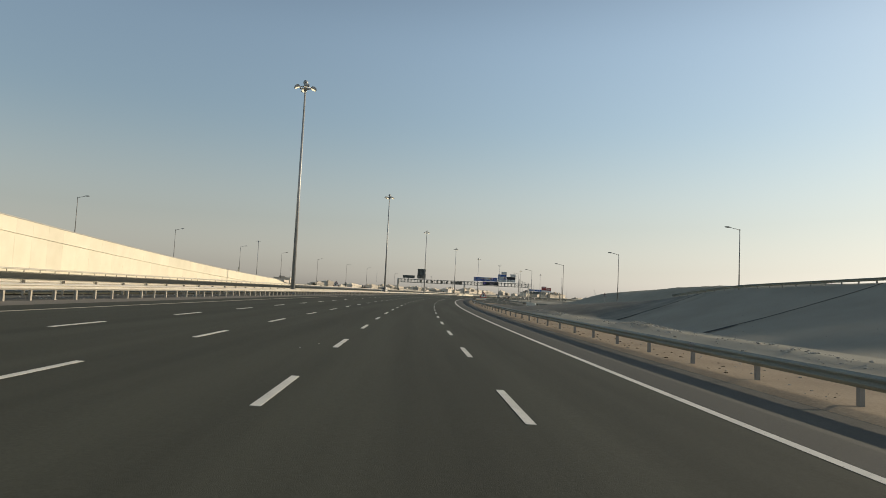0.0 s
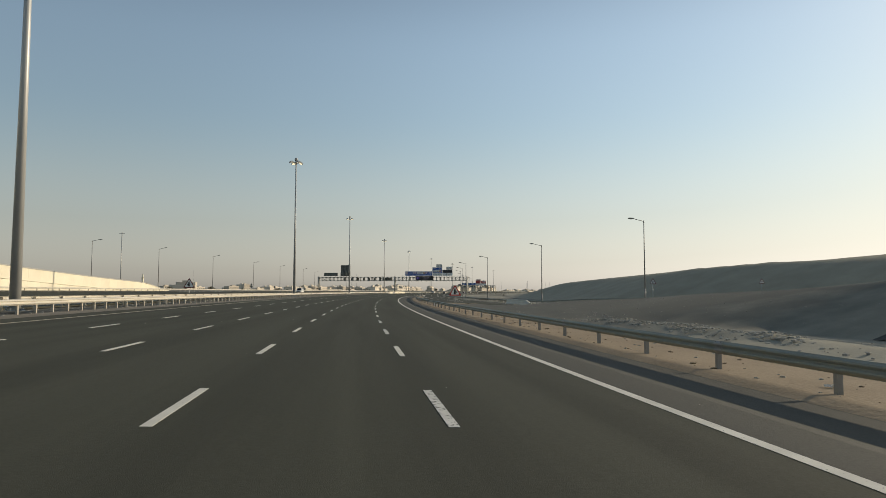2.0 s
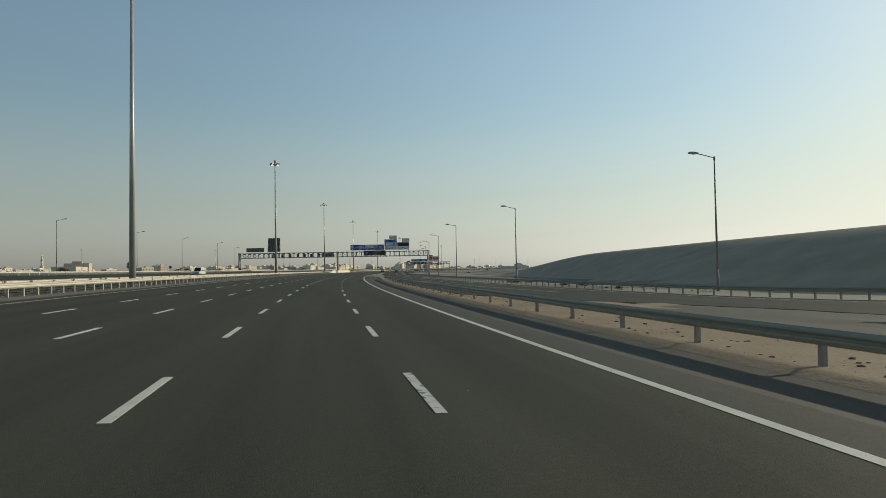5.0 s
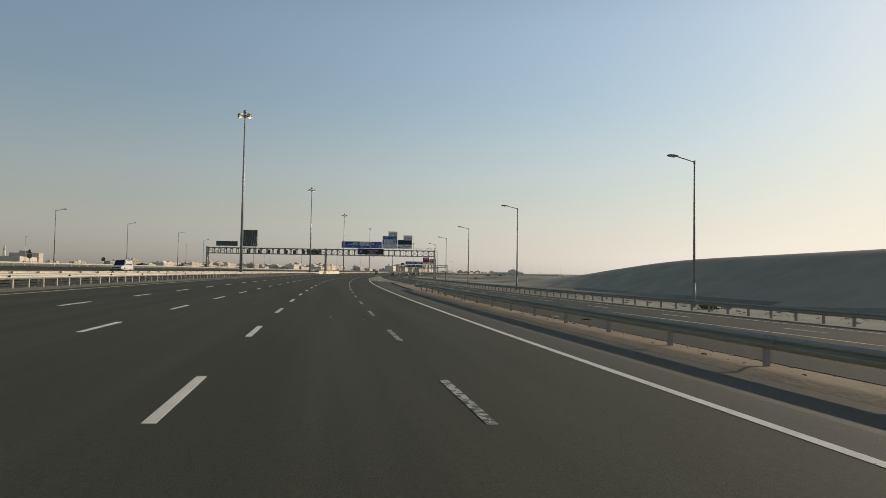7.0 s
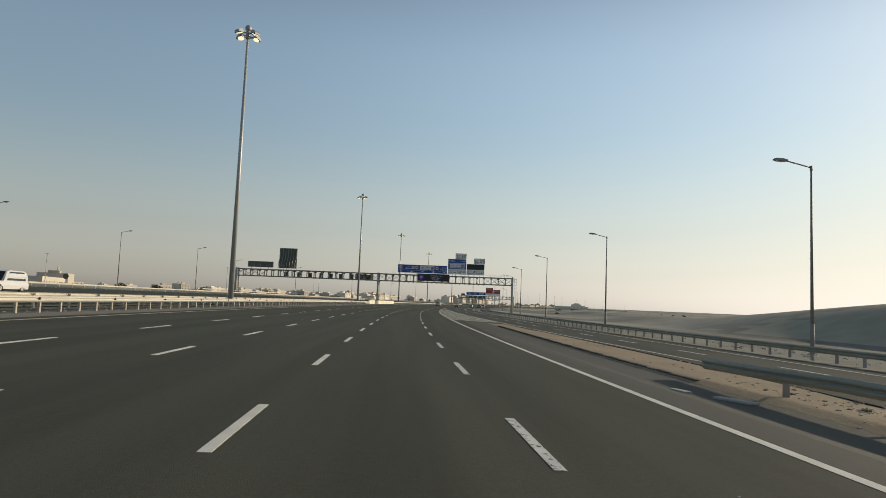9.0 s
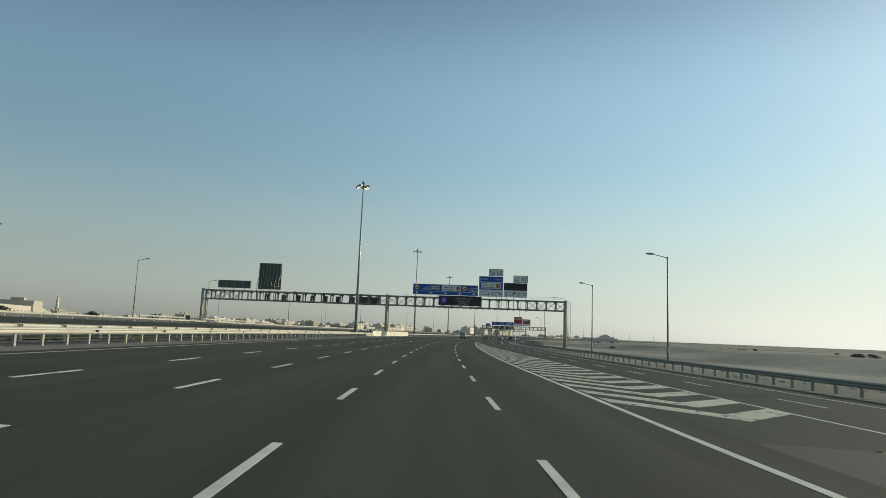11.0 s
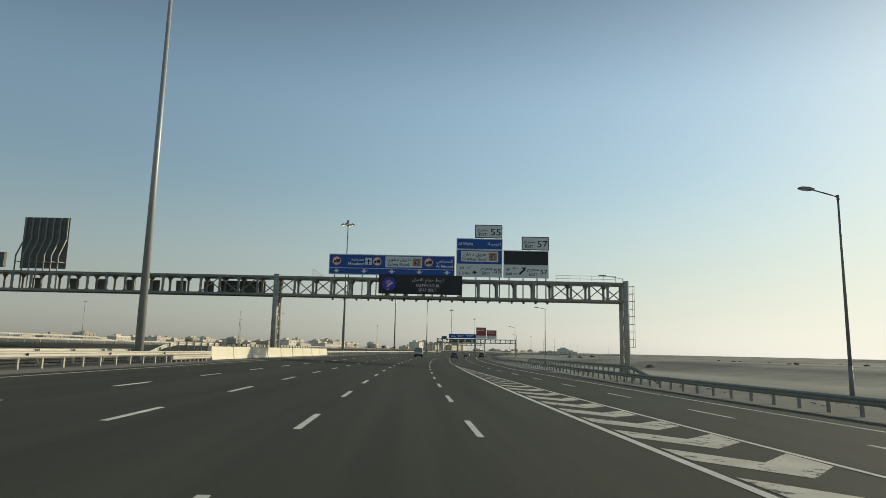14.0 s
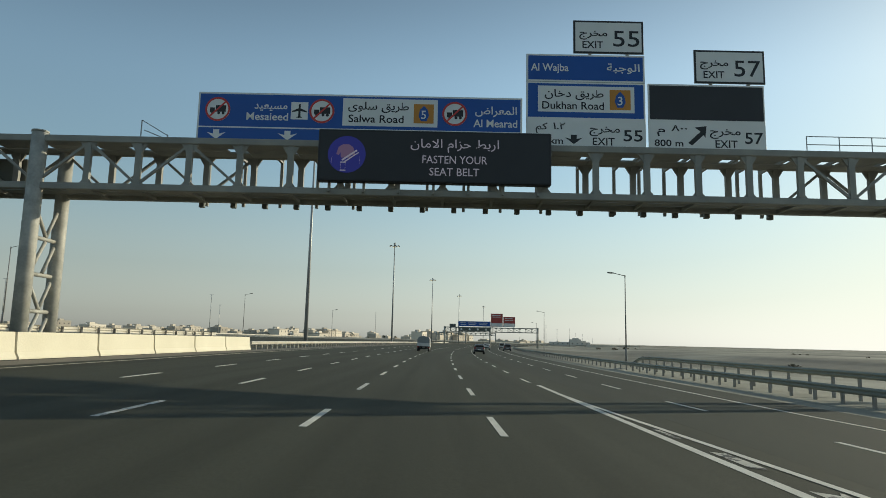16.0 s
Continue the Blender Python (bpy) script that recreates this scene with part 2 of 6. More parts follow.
M_blue = material("blue_sign_sheeting", (0.011, 0.092, 0.40), 0.4, col2=(0.009, 0.078, 0.35), scale=2.0, fine=0.05)
M_white = material("white_sign_sheeting", (0.83, 0.83, 0.80), 0.4, col2=(0.76, 0.76, 0.73), scale=1.5, fine=0.05)
M_black = material("black_sheeting", (0.02, 0.02, 0.022), 0.5, col2=(0.014, 0.014, 0.016))
M_dark = material("blanked_panel", (0.035, 0.037, 0.042), 0.6, col2=(0.026, 0.027, 0.03))
M_backing = material("sign_backing", (0.15, 0.157, 0.135), 0.6, 0.1, col2=(0.105, 0.112, 0.098), scale=1.2)
M_red = material("red_sheeting", (0.60, 0.045, 0.035), 0.4, fine=0.05)
M_brown_red = material("brown_red_sheeting", (0.50, 0.075, 0.06), 0.45, fine=0.05)
M_orange = material("orange_sheeting", (0.62, 0.27, 0.03), 0.45, fine=0.05)
M_led_white = glow("led_white", (0.95, 0.84, 0.98), 0.12)
M_led_blue = glow("led_blue", (0.05, 0.05, 0.42), 0.15)
M_led_pink = glow("led_pink", (0.42, 0.24, 0.42), 0.13)
M_glass = material("dark_glass", (0.02, 0.023, 0.026), 0.08, spec=0.7, fine=0.02)
M_lens = material("lamp_glass", (0.75, 0.75, 0.72), 0.15, fine=0.03, spec=0.8)
# border red darkened for the shade on some signs; also colours a cloth scrap
M_maroon = material("dark_red", (0.17, 0.03, 0.028), 0.6)
# warm emission for the lenses of the mast floodlights
M_mast_lens = glow("glowing_lens", (1.0, 0.86, 0.58), 1.0)
M_carwhite = material("white_car_paint", (0.70, 0.70, 0.68), 0.3, col2=(0.62, 0.61, 0.58), scale=2, fine=0.03)
M_cargrey = material("grey_car_paint", (0.20, 0.205, 0.21), 0.35, 0.3, col2=(0.16, 0.16, 0.165), scale=2, fine=0.03)
M_canvas = material("grey_canvas", (0.33, 0.34, 0.33), 0.85, col2=(0.25, 0.255, 0.25), scale=0.7, mix=0.7, fine=0.1)
M_rubber = material("rubber", (0.022, 0.022, 0.022), 0.9)
M_tail = material("tail_lamp_red", (0.35, 0.02, 0.015), 0.3)
M_house = material("house_plaster", (0.72, 0.65, 0.54), 0.9, col2=(0.54, 0.47, 0.38), scale=9, mix=0.7, random_tint=0.3)
M_tree = material("dusty_foliage", (0.075, 0.085, 0.045), 0.9, col2=(0.05, 0.055, 0.03), scale=1, mix=0.7, random_tint=0.25)
M_shrub = material("dry_shrub", (0.13, 0.115, 0.07), 0.95, col2=(0.08, 0.072, 0.045), scale=0.5, mix=0.7)
M_weed = material("green_weed", (0.13, 0.125, 0.06), 0.9, col2=(0.17, 0.15, 0.085), scale=0.3, mix=0.6)
M_clod = material("brown_clods", (0.26, 0.19, 0.115), 0.95, col2=(0.15, 0.11, 0.07), scale=0.6, mix=0.7)
M_block = material("dusty_pale_concrete", (0.70, 0.665, 0.57), 0.9, col2=(0.58, 0.55, 0.47), scale=1.2, mix=0.6, bump=0.3, bump_scale=15, random_tint=0.06)
M_stone = material("stones", (0.46, 0.43, 0.37), 0.95, col2=(0.30, 0.28, 0.24), scale=0.6, mix=0.7)

# ---- the road's line: an arc of constant radius, s along it, n to its right ----
RADIUS, FALL = 1851.57, 0.0281
DASH0, DASH_STEP, DASH_LEN = 8.75, 9.0, 3.05


def place(s, n, up=0.0):
    """World place of a point s along the road, n to the right, up above the tilted road plane."""
    a = s / RADIUS
    return Vector((RADIUS * (1 - math.cos(a)) + n * math.cos(a), (RADIUS - n) * math.sin(a), up - FALL * n))


def at(s, n, z):
    v = place(s, n)
    v.z = z
    return v


def yaw_at(s):
    return -math.degrees(s / RADIUS)


def smooth(a, b, x):
    t = min(1.0, max(0.0, (x - a) / (b - a)))
    return t * t * (3 - 2 * t)


def ramp_line(s):
    """The slip road's left edge line."""
    n = 5.12 + max(0.0, 0.0385 * (460 - s))
    if s < 285:
        n += 0.00047 * (285 - s) ** 2
    return n


def ramp_rise(s, n=None):
    """How far the slip road stands over the motorway's plane; its left side comes down first."""
    L = ramp_line(s)
    n = L + 18 if n is None else n
    side = 1 - (0.30 * smooth(76, 104, s) + 0.10 * smooth(104, 124, s) - 0.40 * smooth(134, 172, s)) * (1 - smooth(L + 10, L + 15, n))
    side *= 1 - smooth(134, 158, s) * (1 - smooth(L - 4, L + 12, n))
    a = 0.056 * (170 - max(s, 112)) + 0.0448 * (112 - min(112, max(s, -20)))
    return 0.5 * (a + math.sqrt(a * a + 0.6)) * (1 - smooth(150, 205, s)) * side


def slip_rise(s, n):
    return ramp_rise(s, n) + 0.004 * (1 - smooth(296, 312, s))


def ramp_edge(s):
    """Where the slip road's paving begins."""
    if s > 312:
        return 6.1
    far = ramp_line(s) - 1.0
    near = min(9.65 + 0.0003 * max(0.0, 220 - s) ** 2 + 1.9 * smooth(235, 276, s), max(9.75, ramp_line(s) - 0.45))
    return near + (far - near) * (1 - smooth(162, 186, s)) if s < 220 else near


def hill(s):
    return (6.4 - 0.009 * (s - 150) + 0.7 * (1 - smooth(150, 205, s))) * (1 - smooth(300, 428, s)) * smooth(-260, 60, s)


def verge_drop(s, n):
    """The shoulder and the verge lie a little lower than the carriageway."""
    return 0.09 * smooth(6.0, 6.9, n) * (1 - smooth(262, 300, s))


def ground(s, n):
    """Height of the natural ground."""
    if n < -60:
        z = (1.69 + 0.85 * smooth(-61, -67, n)) * (1 - smooth(-90, -230, n)) + 1.4 * smooth(-90, -230, n)
    else:
        z = -FALL * min(n, 45)
    if n < -16.7 and n > -21.5:
        z -= 0.12
    z -= verge_drop(s, n) * (1 - smooth(11, 16, n))
    z -= 0.08 * smooth(8.5, 9.1, n) * (1 - smooth(11, 15, n)) * (1 - smooth(250, 262, s))
    if 8.3 < n < 11 and 250 < s < 312:
        z += 0.07 * smooth(8.3, 8.9, n) * (1 - smooth(9.6, 10.4, n)) * smooth(255, 268, s) * (1 - smooth(296, 311, s))
    if -900 < s < 1200 and n > 8.4:
        L, hr = ramp_line(s), ramp_rise(s, min(max(n, ramp_line(s) - 2.5), ramp_line(s) + 18))
        w = 10.5 + 8.5 * (1 - smooth(150, 230, s))
        top = -FALL * min(max(n, L - 2.5), L + 10.5) + hr
        if n < L - 2.5:
            toe = min(24.8 - 9 * smooth(86, 108, s), L - 8)
            f = min(1.0, max(0.0, (n - toe) / (L - 2.5 - toe)))
            crest = top + (FALL * (L - 2.5) - FALL * n) * smooth(150, 175, s)
            z = (-FALL * n) * (1 - f) + crest * f
            z += (0.16 * noise.noise((s * 0.35, n * 0.5, 1.7)) + 0.1 * noise.noise((s * 1.1, n * 1.3, 4.0))) * smooth(10.0, 14, n) * (1 - 0.85 * smooth(18.5, 21, n)) * (1 - smooth(150, 190, s))
            # a rough berm of spoil along the slope's foot, with one higher heap
            berm = 0.36 + 0.16 * noise.noise((s * 0.16, 3.3, 0.4)) + 0.13 * noise.noise((s * 0.55, n * 0.9, 7.0))
            z += berm * (math.exp(-((n - 17.0) / 1.5) ** 2) * (1 - smooth(92, 104, s)) + 0.9 * math.exp(-((n - 18.6) / 1.6) ** 2 - ((s - 51.5) / 4.0) ** 2))
        elif n < L + w:
            z = top
        else:
            toe = max(L + w + 4.5, 41)
            crest = max(65, toe + 24)
            toe += (max(toe, 46.5) - toe) * smooth(215, 260, s)
            f = smooth(L + w, L + w + 5, n)
            base = top * (1 - f) + z * f
            hz = max(hill(s), top * 0.9 if s < 120 else -1)
            f = min(1.0, max(0.0, (n - toe) / (crest - toe)))
            f = f * f * (3 - 2 * f) * 0.35 + f * 0.65
            z = base + (hz - base) * f * (1 if hz > base else 0)
            if n > crest + 25:
                z = base + (hz - base) * (1 - smooth(crest + 25, crest + 90, n)) * (1 if hz > base else 0)
    if n > 60 and s > 250:
        z += 0.5 * noise.noise((s * 0.012, n * 0.012, 0.0)) * smooth(380, 470, s)
        z += (3.2 + 1.8 * noise.noise((s * 0.004, 2.0, 0.0))) * smooth(333, 352, n + 25 * noise.noise((s * 0.01, 0.0, 5.0))) * smooth(350, 520, s)
    elif n < -90:
        z += 0.5 * noise.noise((s * 0.01, n * 0.01, 3.0))
    return z


def paved(s, n, margin=0.0):
    """On a road, and farther than the margin inside the slip road's edges."""
    if -16.6 < n < 8.3 or -59 < n < -21:
        return True
    return ramp_edge(s) + margin < n < ramp_line(s) + 8.6 - margin and s < 1200


# ---- mesh helpers ----
def mesh_of(name, verts, faces, mats, uvs=None, face_mats=None, smooth_shade=False):
    me = bpy.data.meshes.new(name)
    me.from_pydata([tuple(v) for v in verts], [], faces)
    for m in mats:
        me.materials.append(m)
    if face_mats is not None:
        me.polygons.foreach_set("material_index", face_mats)
    if uvs is not None:
        lay = me.uv_layers.new(name="sn")
        idx = np.empty(len(me.loops), dtype=np.int32)
        me.loops.foreach_get("vertex_index", idx)
        lay.data.foreach_set("uv", np.asarray(uvs, dtype=np.float32)[idx].ravel())
    if smooth_shade:
        me.polygons.foreach_set("use_smooth", [True] * len(me.polygons))
    me.update()
    return me


def part(name, bm, mat, parent, label=""):
    """Links a bmesh (or a ready mesh) as one mesh object under a thing or a part."""
    if isinstance(bm, bmesh.types.BMesh):
        me = bpy.data.meshes.new(name)
        bm.to_mesh(me)
        bm.free()
        me.materials.append(mat)
    else:
        me = bm
    ob = new(name, me)
    ob.parent = parent
    if label:
        tagged(ob, label)
    return ob


def thing(name, m, label, category, group="", kind=""):
    ob = new(name)
    ob.empty_display_size = 0.3
    ob.matrix_world = m
    return tagged(ob, label, category, group, kind)


def box(bm, x0, x1, y0, y1, z0, z1, bevel=0.0):
    r = bmesh.ops.create_cube(bm, size=1)
    vs = r["verts"]
    for v in vs:
        v.co = Vector(((x0 + x1) / 2 + v.co.x * (x1 - x0), (y0 + y1) / 2 + v.co.y * (y1 - y0), (z0 + z1) / 2 + v.co.z * (z1 - z0)))
    if bevel:
        es = list({e for v in vs for e in v.link_edges})
        bmesh.ops.bevel(bm, geom=es, offset=bevel, segments=1, affect="EDGES")
    return bm


def tube(bm, p, q, r0, r1=None, seg=10):
    """A tapered round bar from p to q, with caps."""
    p, q = Vector(p), Vector(q)
    r1 = r0 if r1 is None else r1
    d = (q - p).normalized()
    a = d.orthogonal().normalized()
    b = d.cross(a)
    rings = []
    for c, r in ((p, r0), (q, r1)):
        rings.append([bm.verts.new(c + (a * math.cos(6.28319 * i / seg) + b * math.sin(6.28319 * i / seg)) * r) for i in range(seg)])
    for i in range(seg):
        f = bm.faces.new((rings[0][i], rings[0][(i + 1) % seg], rings[1][(i + 1) % seg], rings[1][i]))
        f.smooth = True
    bm.faces.new(rings[0][::-1])
    bm.faces.new(rings[1])
    return bm


def bar(bm, p, q, w, h):
    """A square bar from p to q."""
    p, q = Vector(p), Vector(q)
    d = (q - p).normalized()
    up = Vector((0, 0, 1)) if abs(d.z) < 0.9 else Vector((0, 1, 0))
    a = d.cross(up).normalized() * w / 2
    b = a.cross(d).normalized() * h / 2
    v = [bm.verts.new(c + sa * a + sb * b) for c in (p, q) for sa, sb in ((-1, -1), (1, -1), (1, 1), (-1, 1))]
    for f in ((0, 1, 2, 3), (7, 6, 5, 4), (0, 4, 5, 1), (1, 5, 6, 2), (2, 6, 7, 3), (3, 7, 4, 0)):
        bm.faces.new([v[i] for i in f])
    return bm


def prism(bm, pts, y0, y1):
    """An outline in x and z, pushed through from y0 to y1."""
    a = [bm.verts.new((x, y0, z)) for x, z in pts]
    b = [bm.verts.new((x, y1, z)) for x, z in pts]
    bm.faces.new(a)
    bm.faces.new(b[::-1])
    for i in range(len(pts)):
        j = (i + 1) % len(pts)
        bm.faces.new((a[j], a[i], b[i], b[j]))
    bmesh.ops.recalc_face_normals(bm, faces=bm.faces[:])
    return bm


def steps(a, b, d):
    n = max(1, round((b - a) / d))
    return [a + (b - a) * i / n for i in range(n + 1)]


def strip(name, left, right, s0, s1, ds, up, mat, cols=2, skirt=0.0, parent=None, rise=None):
    """A paved ribbon between two lines of the plan."""
    verts, uvs, faces = [], [], []
    ss = steps(s0, s1, ds)
    for s in ss:
        a, b = left(s), right(s)
        row = [a + (b - a) * i / cols for i in range(cols + 1)]
        if skirt:
            row = [a] + row + [b]
        for i, n in enumerate(row):
            low = skirt if skirt and i in (0, len(row) - 1) else 0.0
            verts.append(place(s, n, up - low + (rise(s, n) if rise else 0.0)))
            uvs.append((n, s))
    w = len(uvs) // len(ss)
    for j in range(len(ss) - 1):
        for i in range(w - 1):
            k = j * w + i
            faces.append((k, k + 1, k + w + 1, k + w))
    ob = new(name, mesh_of(name, verts, faces, [mat], uvs))
    ob.parent = parent
    return ob

# ---- ground and roads ----
def span(a, b, d):
    return [a + (b - a) * i / max(1, round((b - a) / d)) for i in range(max(1, round((b - a) / d)))]


def build_ground():
    ss = span(-3500, -400, 300) + span(-400, -40, 20) + span(-40, 300, 2.5) + span(300, 720, 6) + span(720, 1400, 35) + span(1400, 4200, 280) + [4200]
    ns = span(-3600, -700, 250) + span(-700, -200, 40) + span(-200, -70, 10) + [-70, -66, -61.5, -60.2, -59.1, -58.8, -45, -24, -21.4, -20.9, -19, -17.5, -16.8, -16.5, -10, 0, 7, 8.2, 8.5]
    ns += span(8.9, 24.8, 0.7) + span(24.8, 39.8, 1.2) + [39.8, 40, 40.2] + span(41.5, 70, 1.6) + span(70, 130, 6) + span(130, 300, 20) + span(300, 420, 8) + span(420, 800, 40) + [800, 1100, 1400]
    verts, faces, fm, uvs = [], [], [], []
    for s in ss:
        crest = min(62.0, max(28.0, ramp_line(s) - 2.5)) if s < 170 else 40.0
        for n in ns:
            # a column of the mesh follows the embankment's crest
            if 24.8 < n < 70:
                n = 24.8 + (n - 24.8) * (crest - 24.8) / 15.2 if n < 40 else crest + (n - 40) * (70 - crest) / 30
            z = ground(s, n)
            if paved(s, n, 0.05):
                z -= 0.10 if paved(s, n, 1.0) else 0.035
                if 8.0 < n < 8.4 and s < 300:
                    z += 0.085 + 0.02 * noise.noise((s * 0.35, 1.0, 0.0))
            verts.append(at(s, n, z))
            uvs.append((n, s))
    w = len(ns)
    for j in range(len(ss) - 1):
        for i in range(w - 1):
            k = j * w + i
            faces.append((k, k + 1, k + w + 1, k + w))
            s, n = ss[j], uvs[k][0]
            L = ramp_line(s)
            rag = 5 * noise.noise((n * 0.35, s * 0.2, 2.0))
            if -21 < n < -17:
                fm.append(4)
            elif 8 < n < 12.8 or -23 < n < -16 or (8 < n < 20 and 165 + rag < s < 312):
                fm.append(0)
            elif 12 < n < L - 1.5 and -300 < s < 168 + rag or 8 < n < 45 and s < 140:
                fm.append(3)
            elif -300 < s < 345 + 8 * rag and (max(L + 16, 43 + 3.5 * smooth(215, 260, s)) if s > 200 else L + 8) <= n < 150 + 8 * rag:
                fm.append(2)
            else:
                fm.append(1)
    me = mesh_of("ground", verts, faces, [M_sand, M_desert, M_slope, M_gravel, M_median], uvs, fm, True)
    return tagged(new("ground", me), "pale brown desert sand with grey gravel embankments", "ground", kind="structure")


build_ground()
road = tagged(strip("road", lambda s: -15.0, lambda s: 5.12 + 0.98 * smooth(262, 312, s), -150, 1100, 5, 0.0, M_asphalt, 6), "dark grey asphalt motorway with four lanes", "road", kind="structure")
tagged(strip("shoulder_left", lambda s: -16.6, lambda s: -15.0, -150, 1100, 5, 0.0, M_shoulder, 1, 0.08), "dusty brown-grey paved shoulder beside the motorway", "road shoulder", kind="structure")
tagged(strip("shoulder_right", lambda s: 5.12 + 0.98 * smooth(262, 312, s), lambda s: 8.3, -150, 312, 5, 0.0, M_shoulder_r, 6, 0.08, rise=lambda s, n: -verge_drop(s, n)), "grey paved shoulder below the guardrail", "road shoulder", kind="structure")
tagged(strip("road_opposite", lambda s: -59.0, lambda s: -21.0, -300, 1100, 10, 0.0, M_asphalt, 4, 0.08), "dark asphalt carriageway of the opposite direction", "road", kind="structure")
slip = tagged(strip("slip_road", ramp_edge, lambda s: ramp_line(s) + 8.6, -60, 312, 4, 0.003, M_ramp, 12, 0.06, rise=slip_rise), "grey asphalt slip road merging with the motorway", "road", kind="structure")


tagged(strip("merging_lane", lambda s: 6.1, lambda s: ramp_line(s) + 8.6, 312, 1100, 4, 0.001, M_ramp, 6, 0.06), "grey asphalt merging lane beside the motorway", "road", kind="structure")


def dash_mesh(name, w, l, mat):
    bm = bmesh.new()
    box(bm, -w / 2, w / 2, 0, l, 0.002, 0.007)
    me = bpy.data.meshes.new(name)
    bm.to_mesh(me)
    bm.free()
    me.materials.append(mat)
    return me


def on_road(name, me, s, n, parent, up=0.0, turn=0.0):
    ob = new(name, me)
    ob.parent = parent
    v = place(s, n, up)
    ob.matrix_world = pose(v.x, v.y, v.z, 0, math.degrees(math.atan(FALL)), yaw_at(s) + turn)
    return ob


DASH_FADED = dash_mesh("lane_dash", 0.145, DASH_LEN, M_faded)
DASH, DASH_WORN = dash_mesh("lane_dash", 0.145, DASH_LEN, M_paint), dash_mesh("lane_dash", 0.145, DASH_LEN, M_worn)
for n in (-9.55, -5.8, -2.08, 1.55):
    for i in range(-3, 90 if n > -3 else 70):
        worn = n == 1.55 and (i in (5, 6) or 20 < i < 30) or random.random() < 0.08
        on_road("lane_dash", DASH_FADED if n == 1.55 and 20 < i < 27 else DASH_WORN if worn else DASH, DASH0 + DASH_STEP * i, n, road)
for i in range(51, 90):
    on_road("lane_dash", DASH, DASH0 + DASH_STEP * i, 4.62, road)
for i in range(23, 68):
    s = 349.3 + 9 * (i - 38)
    on_road("lane_dash", DASH, s, ramp_line(s + 1.5) + 3.2, slip, 0.003 + slip_rise(s, ramp_line(s) + 3.2), math.degrees(math.atan((ramp_line(s) - ramp_line(s + 3)) / 3)))


def line(name, nfun, s0, s1, w, mat, parent, rise=None):
    ob = strip(name, lambda s: nfun(s) - w / 2, lambda s: nfun(s) + w / 2, s0, s1, 4, 0.006 + (0.003 if rise else 0), mat, 1, rise=rise)
    ob.parent = parent
    return ob


def gore_left(s):
    return 5.02 - 0.08 * smooth(270, 322, s) - 0.18 * smooth(322, 352, s)


def gore_right(s):
    return max(ramp_line(s) - 0.12 * smooth(415, 436, s) - 0.25 * smooth(445, 462, s), 4.72)


line("edge_line", gore_left, -150, 466, 0.20, M_paint, road)
line("edge_line", lambda s: -13.3 - 0.85 * smooth(60, 270, s), -150, 1000, 0.20, M_yellow, road)
line("edge_line", gore_right, 190, 462, 0.16, M_paint, slip, slip_rise)
line("edge_line", lambda s: ramp_line(s) + 6.2, 150, 438, 0.16, M_paint, slip, slip_rise)
line("edge_line", lambda s: ramp_line(s) + 6.2, 438, 900, 0.16, M_paint, slip, slip_rise)
for n in (-57.5, -22.6):
    line("edge_line", lambda s: n, -150, 800, 0.2, M_paint, road)

# chevrons of the merging nose
for i in range(46):
    s = 315.94 + 3.06 * i
    a, b = gore_left(s + 1.5) + 0.22, gore_right(s + 1.5) - 0.16
    if b - a < 0.04:
        continue
    c, d, th = (a + b) / 2 + 0.08, (b - a) / 2 * 1.08, 1.45
    out = [(a, s + d), (c, s), (b, s + d), (b, s + d + th), (c, s + th), (a, s + d + th)]
    vs = [place(t, n, 0.0075) for n, t in out]
    o = vs[1].copy()
    part("chevron", mesh_of("chevron", [v - o for v in vs], [(0, 1, 4, 5), (1, 2, 3, 4)], [M_gore if b - a > 1.5 else M_gore_worn]), None, slip).location = o

# ---- guardrails ----
PROFILE = [(0.0, 0.0), (0.015, 0.02), (0.07, 0.06), (0.083, 0.095), (0.07, 0.125), (0.03, 0.145), (0.022, 0.165), (0.03, 0.185), (0.07, 0.205), (0.083, 0.235), (0.07, 0.265), (0.015, 0.295), (0.0, 0.31)]


def post_mesh(h, w, mat):
    bm = bmesh.new()
    box(bm, -0.055, 0.055, -w / 2, -w / 2 + 0.012, -0.3, h)
    box(bm, -0.055, 0.055, w / 2 - 0.012, w / 2, -0.3, h)
    box(bm, -0.055, -0.043, -w / 2 + 0.012, w / 2 - 0.012, -0.3, h)
    me = bpy.data.meshes.new("post")
    bm.to_mesh(me)
    bm.free()
    me.materials.append(mat)
    return me


